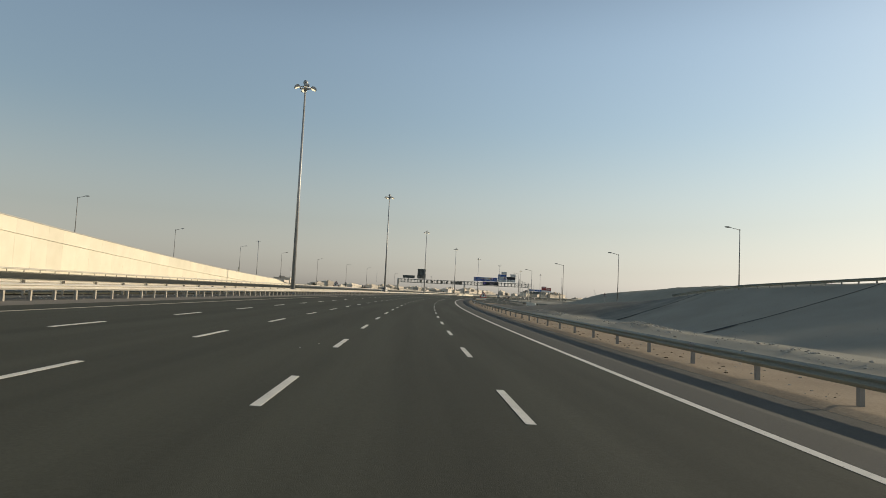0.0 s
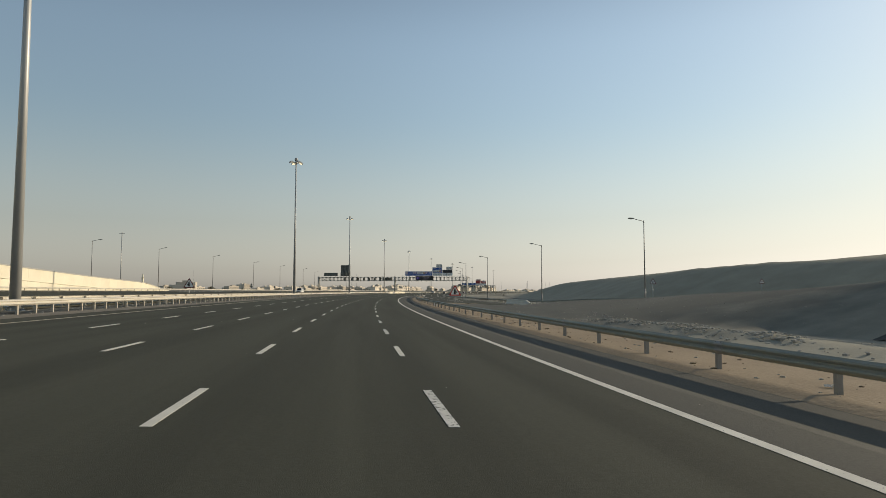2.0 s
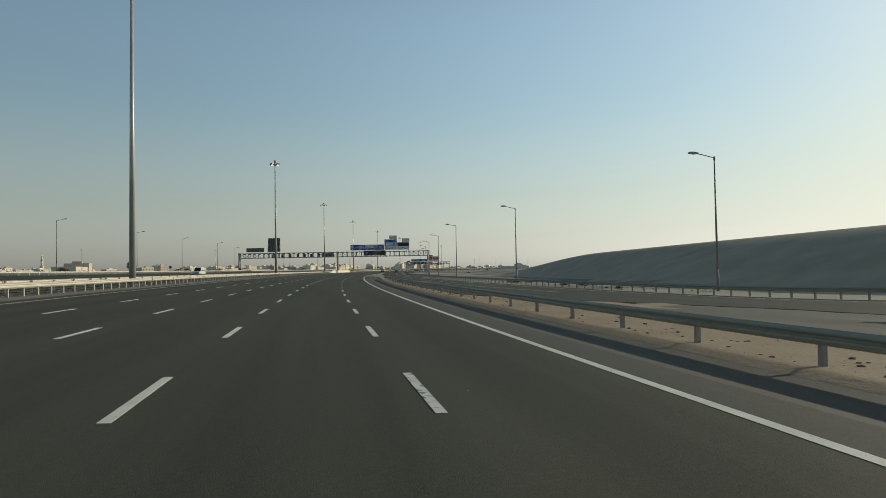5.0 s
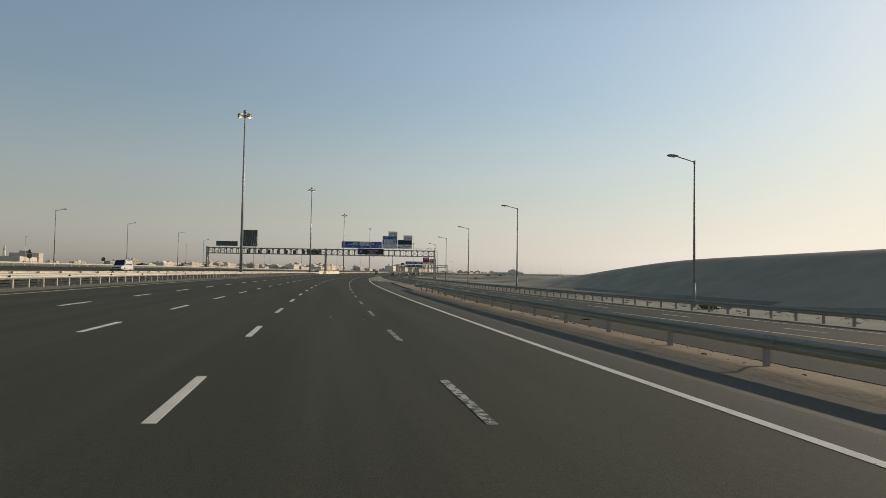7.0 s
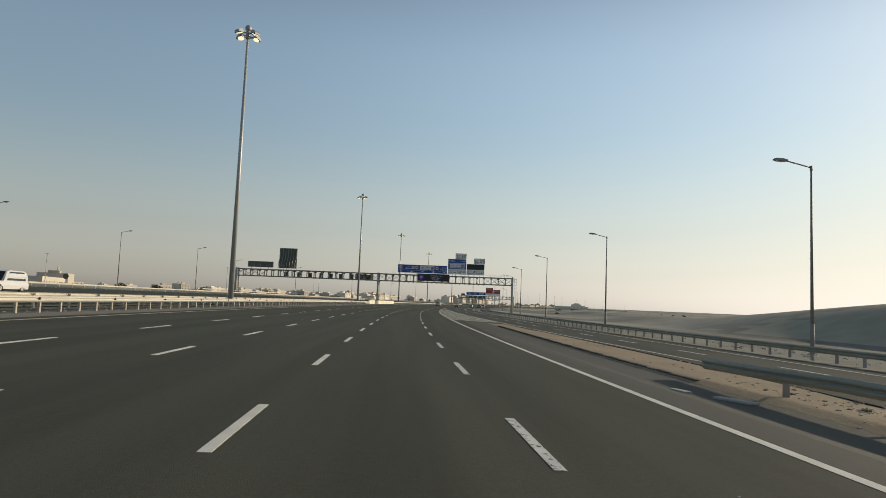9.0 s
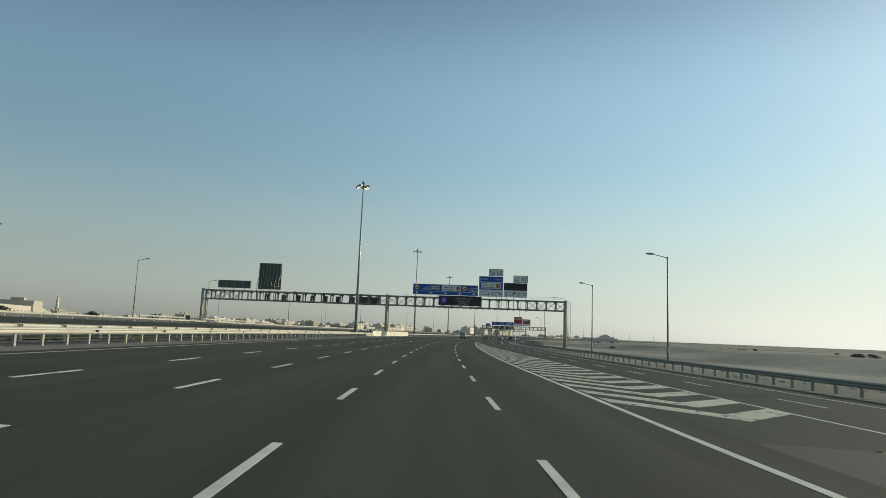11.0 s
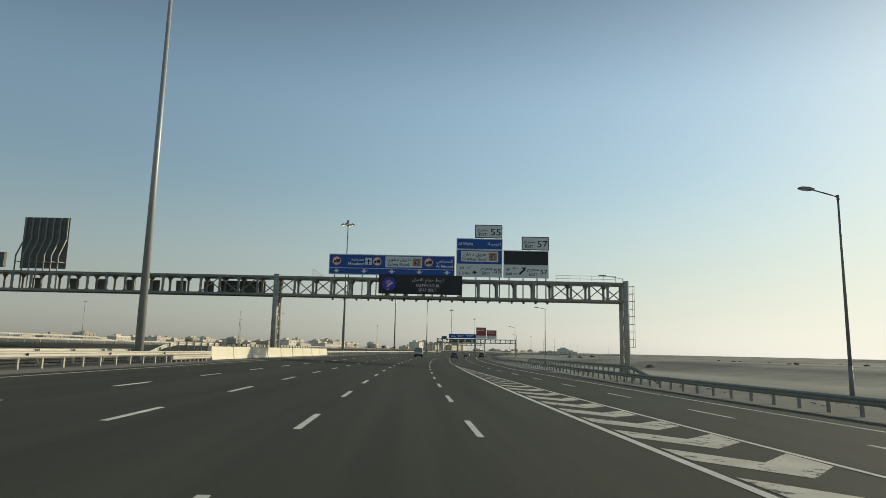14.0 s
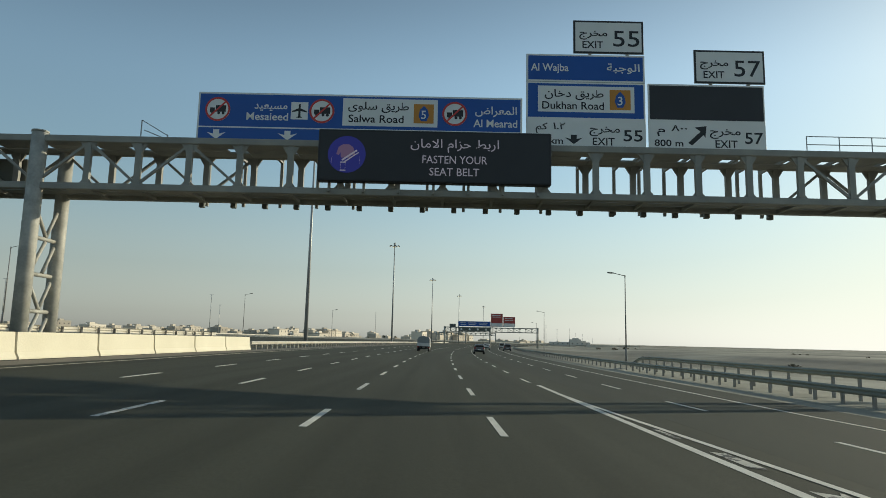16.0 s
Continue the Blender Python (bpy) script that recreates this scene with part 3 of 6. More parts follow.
POST, POST_CREAM = post_mesh(0.72, 0.11, M_post), post_mesh(0.72, 0.13, M_cream_post)
def guardrail(label, nfun, s0, s1, gap, face, mat, post, base=None, group="", rail_top=0.75, double=False, first=0.0, up=None, posts=None):
    """A W-beam rail along a line of the plan. face -1: its waves face smaller n."""
    base = base or (lambda s, n: -FALL * n)
    up = up or (lambda s: 0.0)
    root_at = (s0 + s1) / 2
    o = at(root_at, nfun(root_at), base(root_at, nfun(root_at)))
    root = thing("guardrail", Matrix.Translation(o), label, "guardrail", group)
    for lift in ((0.0, 0.60) if double else (0.0,)):
        verts, faces = [], []
        ss = steps(s0, s1, 3.0)
        w = len(PROFILE)
        for s in ss:
            n = nfun(s)
            z = base(s, n) + rail_top - 0.31 + lift + up(s)
            for back in (0.0, 0.012):
                for dx, dz in PROFILE:
                    verts.append(at(s, n + face * (0.08 + dx - back), z + dz) - o)
        for j in range(len(ss) - 1):
            for q in (0, w):
                for i in range(w - 1):
                    k = j * 2 * w + q + i
                    f = (k, k + 1, k + 2 * w + 1, k + 2 * w)
                    faces.append(f if (face > 0) == (q == 0) else f[::-1])
            k = j * 2 * w
            faces.append((k, k + 2 * w, k + 3 * w, k + w))
            faces.append((k + w - 1, k + 2 * w - 1, k + 4 * w - 1, k + 3 * w - 1))
        for k in (0, (len(ss) - 1) * 2 * w):
            for i in range(w - 1):
                faces.append((k + i, k + i + 1, k + w + i + 1, k + w + i))
        me = mesh_of("beam", verts, faces, [mat])
        part("beam", me, None, root)
    for s in posts or [s0 + first + gap * i for i in range(int((s1 - s0 - first) / gap) + 1)]:
        n = nfun(s)
        v = at(s, n, base(s, n)) - o
        turn = yaw_at(s)
        ob = part("post", post, None, root)
        ob.matrix_basis = Matrix.Translation(v) @ pose(0, 0, 0, 0, 0, turn + (180 if face > 0 else 0)) @ Matrix.Diagonal((1, 1, max(0.15, rail_top + up(s) - 0.03 + (0.60 if double else 0)) / 0.72, 1))
    return root


def splice_mesh():
    """A short doubled length of beam where two lengths overlap, with its bolts."""
    vs, fs = [], []
    w = len(PROFILE)
    for y in (-0.17, 0.17):
        for out in (0.009, -0.004):
            for dx, dz in PROFILE:
                vs.append((-(0.08 + dx + out), y, dz))
    for q in (0, w):
        for i in range(w - 1):
            f = (q + i, q + i + 1, 2 * w + q + i + 1, 2 * w + q + i)
            fs.append(f if q == 0 else f[::-1])
    for k in (0, 2 * w):
        for i in range(w - 1):
            fs.append((k + i, k + i + 1, k + w + i + 1, k + w + i))
    for dz in (0.05, 0.137, 0.212, 0.295):
        for y in (-0.11, 0.11):
            k = len(vs)
            x = -0.08 - 0.045 - 0.009
            for ex in (0.0, -0.016):
                vs += [(x + ex, y - 0.014, dz - 0.014), (x + ex, y + 0.014, dz - 0.014), (x + ex, y + 0.014, dz + 0.014), (x + ex, y - 0.014, dz + 0.014)]
            fs += [(k + 4, k + 5, k + 6, k + 7)] + [(k + j, k + (j + 1) % 4, k + 4 + (j + 1) % 4, k + 4 + j) for j in range(4)]
    return mesh_of("splice", vs, fs, [M_post])


SPLICE = splice_mesh()


def near_rail(s):
    return 9.16 - 0.12 * smooth(256, 264, s)


NEAR_POSTS = [1.0 + 4.048 * i for i in range(-7, 65)]
near = guardrail("galvanised W-beam guardrail on steel posts beside sandy verge", near_rail, -28.5, 264.0, 4.048, -1, M_rail, POST, posts=NEAR_POSTS, rail_top=0.785,
             base=lambda s, n: -FALL * n - verge_drop(s, n), up=lambda s: -0.12 * smooth(257, 264, s))
median_rail = guardrail("cream W-beam guardrail lining the median", lambda s: -16.85 - 0.3 * smooth(60, 270, s), -40, 439, 1.905, 1, M_cream_rail, POST_CREAM, first=0.9)
guardrail("cream W-beam guardrail lining the median", lambda s: -17.0, 498.5, 760, 1.905, 1, M_cream_rail, POST_CREAM)
guardrail("cream guardrail on the median's far side", lambda s: -20.6, -60, 432, 3.81, -1, M_cream_rail, POST_CREAM)
guardrail("pale guardrail along the far side of the opposite carriageway", lambda s: -60.0, 60, 700, 3.81, 1, M_cream_rail, POST_CREAM, base=lambda s, n: 1.69)
guardrail("pale double guardrail on a low bank behind the opposite carriageway", lambda s: -64.5, 432, 517, 3.0, 1, M_cream_rail, POST_CREAM, base=lambda s, n: 2.0, double=True, rail_top=0.52, up=lambda s: -0.6 * smooth(510, 517, s))
guardrail("grey guardrail on the slip road's outer edge", lambda s: max(ramp_line(s) + 9.8, 16.4), 98, 1000, 1.905, -1, M_rail, POST,
          base=lambda s, n: -FALL * n + ramp_rise(s, n))
guardrail("grey guardrail along the top of the gravel embankment", lambda s: ramp_line(s) - 1.9, 20, 92, 1.905, -1, M_rail, POST,
          base=lambda s, n: -FALL * n + ramp_rise(s, n) - 0.14)
guardrail("tall grey guardrail shielding the gantry leg", lambda s: 18.4, 431.5, 500, 1.905, -1, M_rail, POST, rail_top=1.28,
          up=lambda s: -0.85 * (1 - smooth(431, 438.5, s)) - 0.8 * smooth(496, 500, s))
guardrail("tall guardrail with dark posts shielding the gantry's middle leg", lambda s: -19.9, 433.5, 498, 1.905, -1, M_cream_rail, POST, rail_top=1.42,
          up=lambda s: -0.85 * (1 - smooth(433, 438.5, s)))
guardrail("lower cream beam where the median guardrail meets the barrier", lambda s: -17.15, 430.5, 438.9, 0.95, 1, M_cream_rail, POST_CREAM, rail_top=0.42)
for s in NEAR_POSTS[:-1:3]:
    v = place(s - 0.25, near_rail(s), 0.785 - 0.31 - verge_drop(s, near_rail(s)) - 0.12 * smooth(257, 264, s))
    ob = part("splice", SPLICE, None, near, "doubled rail joint with bolts")
    ob.matrix_basis = Matrix.Translation(v - near.matrix_world.translation) @ pose(0, 0, 0, 0, 0, yaw_at(s))
# low broken kerb between the shoulder and the sand past the guardrail's end
kerb = thing("kerb", Matrix.Translation(place(280, 8.42)), "low dusty concrete kerb beside the sandy verge", "kerb", kind="structure")
KERB = bmesh.new()
box(KERB, -0.07, 0.07, 0.0, 0.97, -0.12, 0.085, 0.015)
KERB_ME = bpy.data.meshes.new("kerb_stone")
KERB.to_mesh(KERB_ME)
KERB_ME.materials.append(M_shoulder_r)
for i in range(40):
    s = 263.2 + i
    v = place(s, 8.42, -verge_drop(s, 8.42) + 0.012 * math.sin(3.7 * i)) - kerb.matrix_world.translation
    part("kerb_stone", KERB_ME, None, kerb).matrix_basis = Matrix.Translation(v) @ pose(0, 0, 0, 0, 0, yaw_at(s) + 0.9 * math.sin(2.3 * i))
# reflectors on the median rail and the white-edged marker post
REFL = bmesh.new()
box(REFL, -0.05, 0.05, -0.06, 0.06, -0.06, 0.06, 0.02)
REFL_ME = bpy.data.meshes.new("reflector")
REFL.to_mesh(REFL_ME)
REFL_ME.materials.append(M_black)
for i in range(-3, 26):
    s = 228.8 + 8.0 * i
    v = place(s, -16.85 - 0.3 * smooth(60, 270, s) + 0.17, 0.62)
    ob = part("reflector", REFL_ME, None, median_rail)
    ob.matrix_basis = Matrix.Translation(v - median_rail.matrix_world.translation) @ pose(0, 0, 0, 0, 0, yaw_at(s))

# ---- barriers and walls ----
def barrier_block(l, h, wb, wt, mat, edge=0.015):
    bm = bmesh.new()
    prism(bm, [(-wb / 2, 0), (wb / 2, 0), (wb / 2, 0.08), (wt / 2 + 0.05, 0.3), (wt / 2, h), (-wt / 2, h), (-wt / 2 - 0.05, 0.3), (-wb / 2, 0.08)], 0.0, l)
    bmesh.ops.bevel(bm, geom=[e for e in bm.edges], offset=edge, segments=1, affect="EDGES")
    me = bpy.data.meshes.new("barrier_block")
    bm.to_mesh(me)
    bm.free()
    me.materials.append(mat)
    return me


o = place(468, -17.0)
median_wall = thing("median_barrier", Matrix.Translation(o), "smooth cream concrete median barrier in long panels", "barrier")
SEG = barrier_block(6.4985, 1.13, 0.62, 0.30, M_cream, 0.0025)
for i in range(9):
    s = 439.2 + 6.5 * i
    v = place(s, -17.25 + 0.3 * smooth(439, 498, s)) - o
    ob = part("barrier_panel", SEG, None, median_wall)
    ob.matrix_basis = pose(v.x, v.y, v.z, 0, 0, yaw_at(s))
BLOCK = barrier_block(3.55, 0.76, 0.6, 0.24, M_block, 0.03)
for s, n, z, t, tip in ((146.5, 22.8, -0.31, 1, 0), (150.1, 22.72, -0.31, 5, 0), (153.7, 22.4, -0.29, 7, 0), (142.75, 22.4, -0.66, -4, 5.6)):
    ob = tagged(new("concrete_block", BLOCK), "tilted pale concrete barrier block sliding off the bank" if tip else "dusty pale concrete barrier block standing on the bank", "concrete barrier", "blocks across the old slip road")
    v = at(s, n, z)
    ob.matrix_world = pose(v.x, v.y, v.z, tip, 0, yaw_at(s) + t)


def wall_top(s):
    """Top of the ramp's cream wall."""
    z = 3.3 + 6.75 * (max(0.0, 262 - s) / 167.0) ** 1.45
    return z - (z - 2.0) * smooth(226, 247, s) ** 1.5


def build_wall():
    o = at(160, -62, 1.6)
    root = thing("wall_ramp", Matrix.Translation(o), "cream concrete retaining wall of the rising ramp with coping", "retaining wall", kind="structure")
    edges = steps(30, 247, 4.0)
    for a, b in zip(edges[:-1], edges[1:]):
        for low, high, off, nm in ((lambda s: 1.4, lambda s: max(1.6, wall_top(s) - 2.3), 0.0, "wall_panel"), (lambda s: max(1.6, wall_top(s) - 2.25), lambda s: wall_top(s), 0.10, "parapet_panel")):
            g = 0.007
            vs = []
            for n in (-62.0 + off, -62.5):
                for s, f in ((a + g, low), (b - g, low), (b - g, high), (a + g, high)):
                    vs.append(at(s, n, f(s)) - o)
            fs = [(0, 1, 2, 3), (7, 6, 5, 4), (0, 4, 5, 1), (1, 5, 6, 2), (2, 6, 7, 3), (3, 7, 4, 0)]
            part(nm, mesh_of(nm, vs, fs, [M_cream]), None, root)
    verts, faces = [], []
    ss = steps(30, 247, 4.0)
    for s in ss:
        for n, dz in ((-61.82, 0.0), (-61.82, 0.16), (-62.6, 0.16), (-62.6, 0.0)):
            verts.append(at(s, n, wall_top(s) + dz) - o)
    for j in range(len(ss) - 1):
        for i in range(4):
            k = j * 4
            faces.append((k + i, k + (i + 1) % 4, k + 4 + (i + 1) % 4, k + 4 + i))
    faces += [(3, 2, 1, 0), tuple(len(verts) - 4 + i for i in range(4))]
    part("coping", mesh_of("coping", verts, faces, [M_concrete]), None, root, "grey concrete coping")
    verts, faces = [], []
    for s in ss:
        for n, z in ((-62.45, wall_top(s) - 2.0), (-84, wall_top(s) - 2.0), (-93, 1.0), (-62.45, 1.0)):
            verts.append(at(s, n, z) - o)
    for j in range(len(ss) - 1):
        for i in range(4):
            k = j * 4
            faces.append((k + i, k + 4 + i, k + 4 + (i + 1) % 4, k + (i + 1) % 4))
    faces += [(0, 1, 2, 3), tuple(len(verts) - 1 - i for i in range(4))]
    part("embankment", mesh_of("embankment", verts, faces, [M_desert]), None, root)


build_wall()

# ---- lighting masts ----
def high_mast(h=30.6):
    root = thing("high_mast", Matrix(), "tall tapered steel lighting mast with a ring of floodlights", "light mast", "masts along the median")
    bm = bmesh.new()
    tube(bm, (0, 0, 0), (0, 0, h), 0.30, 0.12, 16)
    part("pole", bm, M_pole, root)
    bm = bmesh.new()
    tube(bm, (0, 0, 0.0), (0, 0, 0.06), 0.52, seg=16)
    part("base_plate", bm, M_zinc, root)
    bm = bmesh.new()
    tube(bm, (0, 0, 0.06), (0, 0, 0.16), 0.03, seg=6)
    bolt = bpy.data.meshes.new("bolt")
    bm.to_mesh(bolt)
    bm.free()
    bolt.materials.append(M_zinc)
    for i in range(8):
        a = i * math.pi / 4
        part("bolt", bolt, None, root).location = (0.43 * math.cos(a), 0.43 * math.sin(a), 0)
    # mounting ring with spokes
    bm = bmesh.new()
    seg = 20
    for i in range(seg):
        a, b = 6.28319 * i / seg, 6.28319 * (i + 1) / seg
        bar(bm, (0.75 * math.cos(a), 0.75 * math.sin(a), h - 0.5), (0.75 * math.cos(b), 0.75 * math.sin(b), h - 0.5), 0.08, 0.12)
    for i in range(3):
        a = 6.28319 * i / 3 + 0.5
        bar(bm, (0, 0, h - 0.5), (1.05 * math.cos(a), 1.05 * math.sin(a), h - 0.5), 0.08, 0.1)
    tube(bm, (0, 0, h - 0.9), (0, 0, h + 0.1), 0.22, 0.2, 12)
    part("ring", bm, M_zinc, root)
    bm = bmesh.new()
    bmesh.ops.create_uvsphere(bm, u_segments=14, v_segments=8, radius=0.36)
    for v in bm.verts:
        v.co.z = v.co.z + h + 0.3
    for f in bm.faces:
        f.smooth = True
    part("cap", bm, M_zinc, root)
    for i in range(4):
        a = 90.0 * i + 20
        m = pose(0, 0, h - 0.45, 0, 0, a) @ pose(1.2, 0, 0.0, 0, 24, 0) @ Matrix.Scale(1.02, 4)
        bm = bmesh.new()
        prism(bm, [(-0.42, -0.12), (-0.30, -0.16), (0.36, -0.16), (0.46, -0.12), (0.40, 0.10), (0.12, 0.24), (-0.28, 0.20)], -0.36, 0.36)
        bmesh.ops.bevel(bm, geom=bm.edges[:], offset=0.05, segments=2, affect="EDGES")
        fl = part("floodlight", bm, M_zinc, root)
        fl.matrix_basis = m
        bm = bmesh.new()
        tube(bm, (0.03, 0, -0.20), (0.03, 0, -0.155), 0.33, 0.35, 18)
        part("lens", bm, M_mast_lens, fl, "round glowing lens")
        bm = bmesh.new()
        bar(bm, (0.7 * math.cos(radians(a)), 0.7 * math.sin(radians(a)), h - 0.5), (1.2 * math.cos(radians(a)), 1.2 * math.sin(radians(a)), h - 0.42), 0.07, 0.09)
        part("bracket", bm, M_zinc, root)
    return root


mast = high_mast()
for i, (s, n) in enumerate(((94.3, -18.9), (202.8, -18.2), (317.0, -19.1), (429.6, -19.1), (534.5, -20.1), (639, -21.3), (752, -24.0), (861, -27.5), (991, -35.0), (-16, -19))):
    v = place(s, n)
    m = pose(v.x, v.y, v.z, 0, 0, yaw_at(s) + 17 * i)
    if i == 0:
        mast.matrix_world = m
    else:
        copy_thing(mast, m)


def street_lamp(h=12.15, arm=1.75):
    """A column with one arm reaching towards smaller x."""
    root = thing("street_lamp", Matrix(), "slim grey steel street lamp with a single outreach arm", "street lamp", "lamps along the slip road")
    bm = bmesh.new()
    tube(bm, (0, 0, 0), (0, 0, 2.0), 0.135, 0.125, 12)
    tube(bm, (0, 0, 2.0), (0, 0, h), 0.105, 0.058, 12)
    part("pole", bm, M_lamp_pole, root)
    bm = bmesh.new()
    tube(bm, (0.03, 0, h - 0.06), (-arm, 0, h + 0.34), 0.05, 0.04, 8)
    tube(bm, (0, 0, h - 0.25), (0, 0, h + 0.06), 0.085, seg=10)
    part("arm", bm, M_lamp_pole, root)
    bm = bmesh.new()
    prism(bm, [(0.1, -0.03), (-0.15, -0.09), (-0.75, -0.09), (-0.85, -0.04), (-0.75, 0.06), (-0.25, 0.11), (0.1, 0.06)], -0.15, 0.15)
    bmesh.ops.bevel(bm, geom=bm.edges[:], offset=0.02, segments=1, affect="EDGES")
    hd = part("lamp_head", bm, M_truss, root)
    hd.matrix_basis = pose(-arm + 0.1, 0, h + 0.33, 0, 6, 0)
    bm = bmesh.new()
    box(bm, -0.7, -0.2, -0.12, 0.12, -0.12, -0.085, 0.015)
    part("lens", bm, M_lens, hd, "clear glass lens")
    bm = bmesh.new()
    box(bm, -0.22, 0.22, -0.22, 0.22, -0.4, 0.05, 0.02)
    part("base_plate", bm, M_concrete, root, "grey concrete footing")
    return root


lamp = street_lamp()
RIGHT_LAMPS = ((107.6, 51.0), (150.7, 41.8), (190.6, 35.0), (241.1, 29.6), (285.6, 26.1), (332.4, 26.3), (375.6, 25.8), (420.2, 25.7), (530.6, 25.8), (649, 25.7), (768, 25.7), (64, 62))
for i, (s, n) in enumerate(RIGHT_LAMPS):
    v = at(s, n, ground(s, n))
    m = pose(v.x, v.y, v.z, 0, 0, yaw_at(s) + (3 if i % 2 else -2))
    if i == 0:
        lamp.matrix_world = m
    else:
        copy_thing(lamp, m)
for s, n in ((43, -75), (89, -75), (135, -75), (180.5, -75), (228, -74.5), (259, -70), (301.5, -68), (351, -68), (392.5, -68), (435.8, -68), (493, -78), (537.5, -68), (638, -68), (735, -68)):
    z = wall_top(s) - 2.0 if s < 226 else ground(s, n)
    v = at(s, n, z)
    lp = copy_thing(lamp, pose(v.x, v.y, v.z, 0, 0, yaw_at(s) + 180))
    tagged(lp, "slim grey street lamp standing beyond the opposite carriageway", group="lamps beyond the opposite carriageway")

# ---- sign gantry over the motorway ----
G1 = pose(40.69, 467.71, 0.0, 0, 0, -15.25)
DEPTH = 2.3


def gantry(u0, u1, legs, z_low, z_top, m, bay, solid, label, foot, depth=DEPTH, leg_r=0.36):
    """Two lattice girders side by side on pairs of round legs; u runs along the gantry."""
    root = thing("sign_gantry", m, label, "sign gantry")
    for y, nm in ((0.0, "front_chord"), (depth, "rear_chord")):
        for z in (z_low + 0.16, z_top - 0.16):
            bm = bmesh.new()
            bar(bm, (u0, y, z), (u1, y, z), 0.30, 0.32)
            bmesh.ops.bevel(bm, geom=bm.edges[:], offset=0.03, segments=1, affect="EDGES")
            part(nm, bm, M_truss, root)
    bm = bmesh.new()
    box(bm, -0.14, 0.14, -0.10, 0.10, z_low + 0.3, z_top - 0.3)
    for s in (-1, 1):
        prism(bm, [(s * 0.14, z_top - 0.3), (s * 0.14, z_top - 0.75), (s * 0.42, z_top - 0.3)], -0.05, 0.05)
        prism(bm, [(s * 0.14, z_low + 0.3), (s * 0.14, z_low + 0.52), (s * 0.32, z_low + 0.3)], -0.05, 0.05)
    up = bpy.data.meshes.new("upright")
    bm.to_mesh(up)
    bm.free()
    up.materials.append(M_truss)
    for a, b in zip(legs[:-1], legs[1:]):
        k = round((b - a) / bay)
        for i in range(1, k):
            u = a + (b - a) * i / k
            for y in (0.0, depth):
                part("upright", up, None, root).location = (u, y, 0)
            for p, q, w in (((u, 0, z_low + 0.1), (u, depth, z_low + 0.1), 0.13), ((u, 0, z_top - 0.1), (u, depth, z_top - 0.1), 0.13)):
                part("cross_bar", bar(bmesh.new(), p, q, w, w), M_truss, root)
        for i in range(k):
            p, q = a + (b - a) * i / k, a + (b - a) * (i + 1) / k
            # upper deck of grating panels, with a slot left in each bay
            bm = bmesh.new()
            for y0, y1, cut in ((0.17, 0.72, 0.0), (0.76, 1.32, 0.9 if i % 2 else 0.5), (1.38, depth - 0.17, 0.0)):
                box(bm, p + 0.02, q - 0.02 - cut, y0, y1, z_top - 0.30, z_top - 0.25)
            part("upper_deck", bm, M_truss, root, "grey grating deck under the upper chord")
            if i in solid or k - 1 - i in solid:
                for y in (0.0, depth):
                    bm = bmesh.new()
                    lo, hi = z_low + 0.3, z_top - 0.3
                    if (i % 2 == 1) == (y == 0.0):
                        bar(bm, (p, y, hi), (q, y, lo), 0.12, 0.12)
                    else:
                        bar(bm, (p, y, lo), (q, y, hi), 0.12, 0.12)
                    part("diagonal", bm, M_truss, root)
    for u in legs:
        for y, r in ((0.0, leg_r), (depth, leg_r * 0.92)):
            bm = bmesh.new()
            tube(bm, (u, y, foot(u) - 0.1), (u, y, z_top + 0.12), r, r, 20)
            tube(bm, (u, y, z_top + 0.12), (u, y, z_top + 0.2), r * 1.06, seg=20)
            tube(bm, (u, y, foot(u) - 0.1), (u, y, foot(u) + 0.08), r * 1.7, seg=20)
            part("leg", bm, M_leg, root, "mottled pale galvanised leg")
        z0, n = foot(u), 4
        for i in range(n):
            a, b = z0 + 0.4 + (z_low - z0 - 0.9) * i / n, z0 + 0.4 + (z_low - z0 - 0.9) * (i + 1) / n
            bm = bmesh.new()
            tube(bm, (u, 0.3, a), (u, depth - 0.25, a), 0.10, seg=8)
            tube(bm, (u, 0.32, b - 0.35 if i % 2 else a + 0.1), (u, depth * 0.55, a + 0.12 if i % 2 else b - 0.12), 0.09, seg=8)
            tube(bm, (u, depth * 0.55, a + 0.1), (u, depth - 0.3, b - 0.3), 0.09, seg=8)
            part("leg_brace", bm, M_leg, root)
    bm = bmesh.new()
    for y in (0.9, 1.5, 2.1):
        bar(bm, (u0, y, z_low + 0.22), (u1, y, z_low + 0.22), 0.5, 0.03)
    part("walkway", bm, M_truss, root, "grey grating walkway inside the girder")
    return root


g1 = gantry(-49.6, 45.85, (-49.4, 0.0, 45.65), 8.3, 10.92, G1, 2.45, (0, 1, 2, 3), "grey steel lattice sign gantry spanning both carriageways",
            lambda u: {-49.4: 2.0, 0.0: 0.45, 45.65: -0.75}[u])
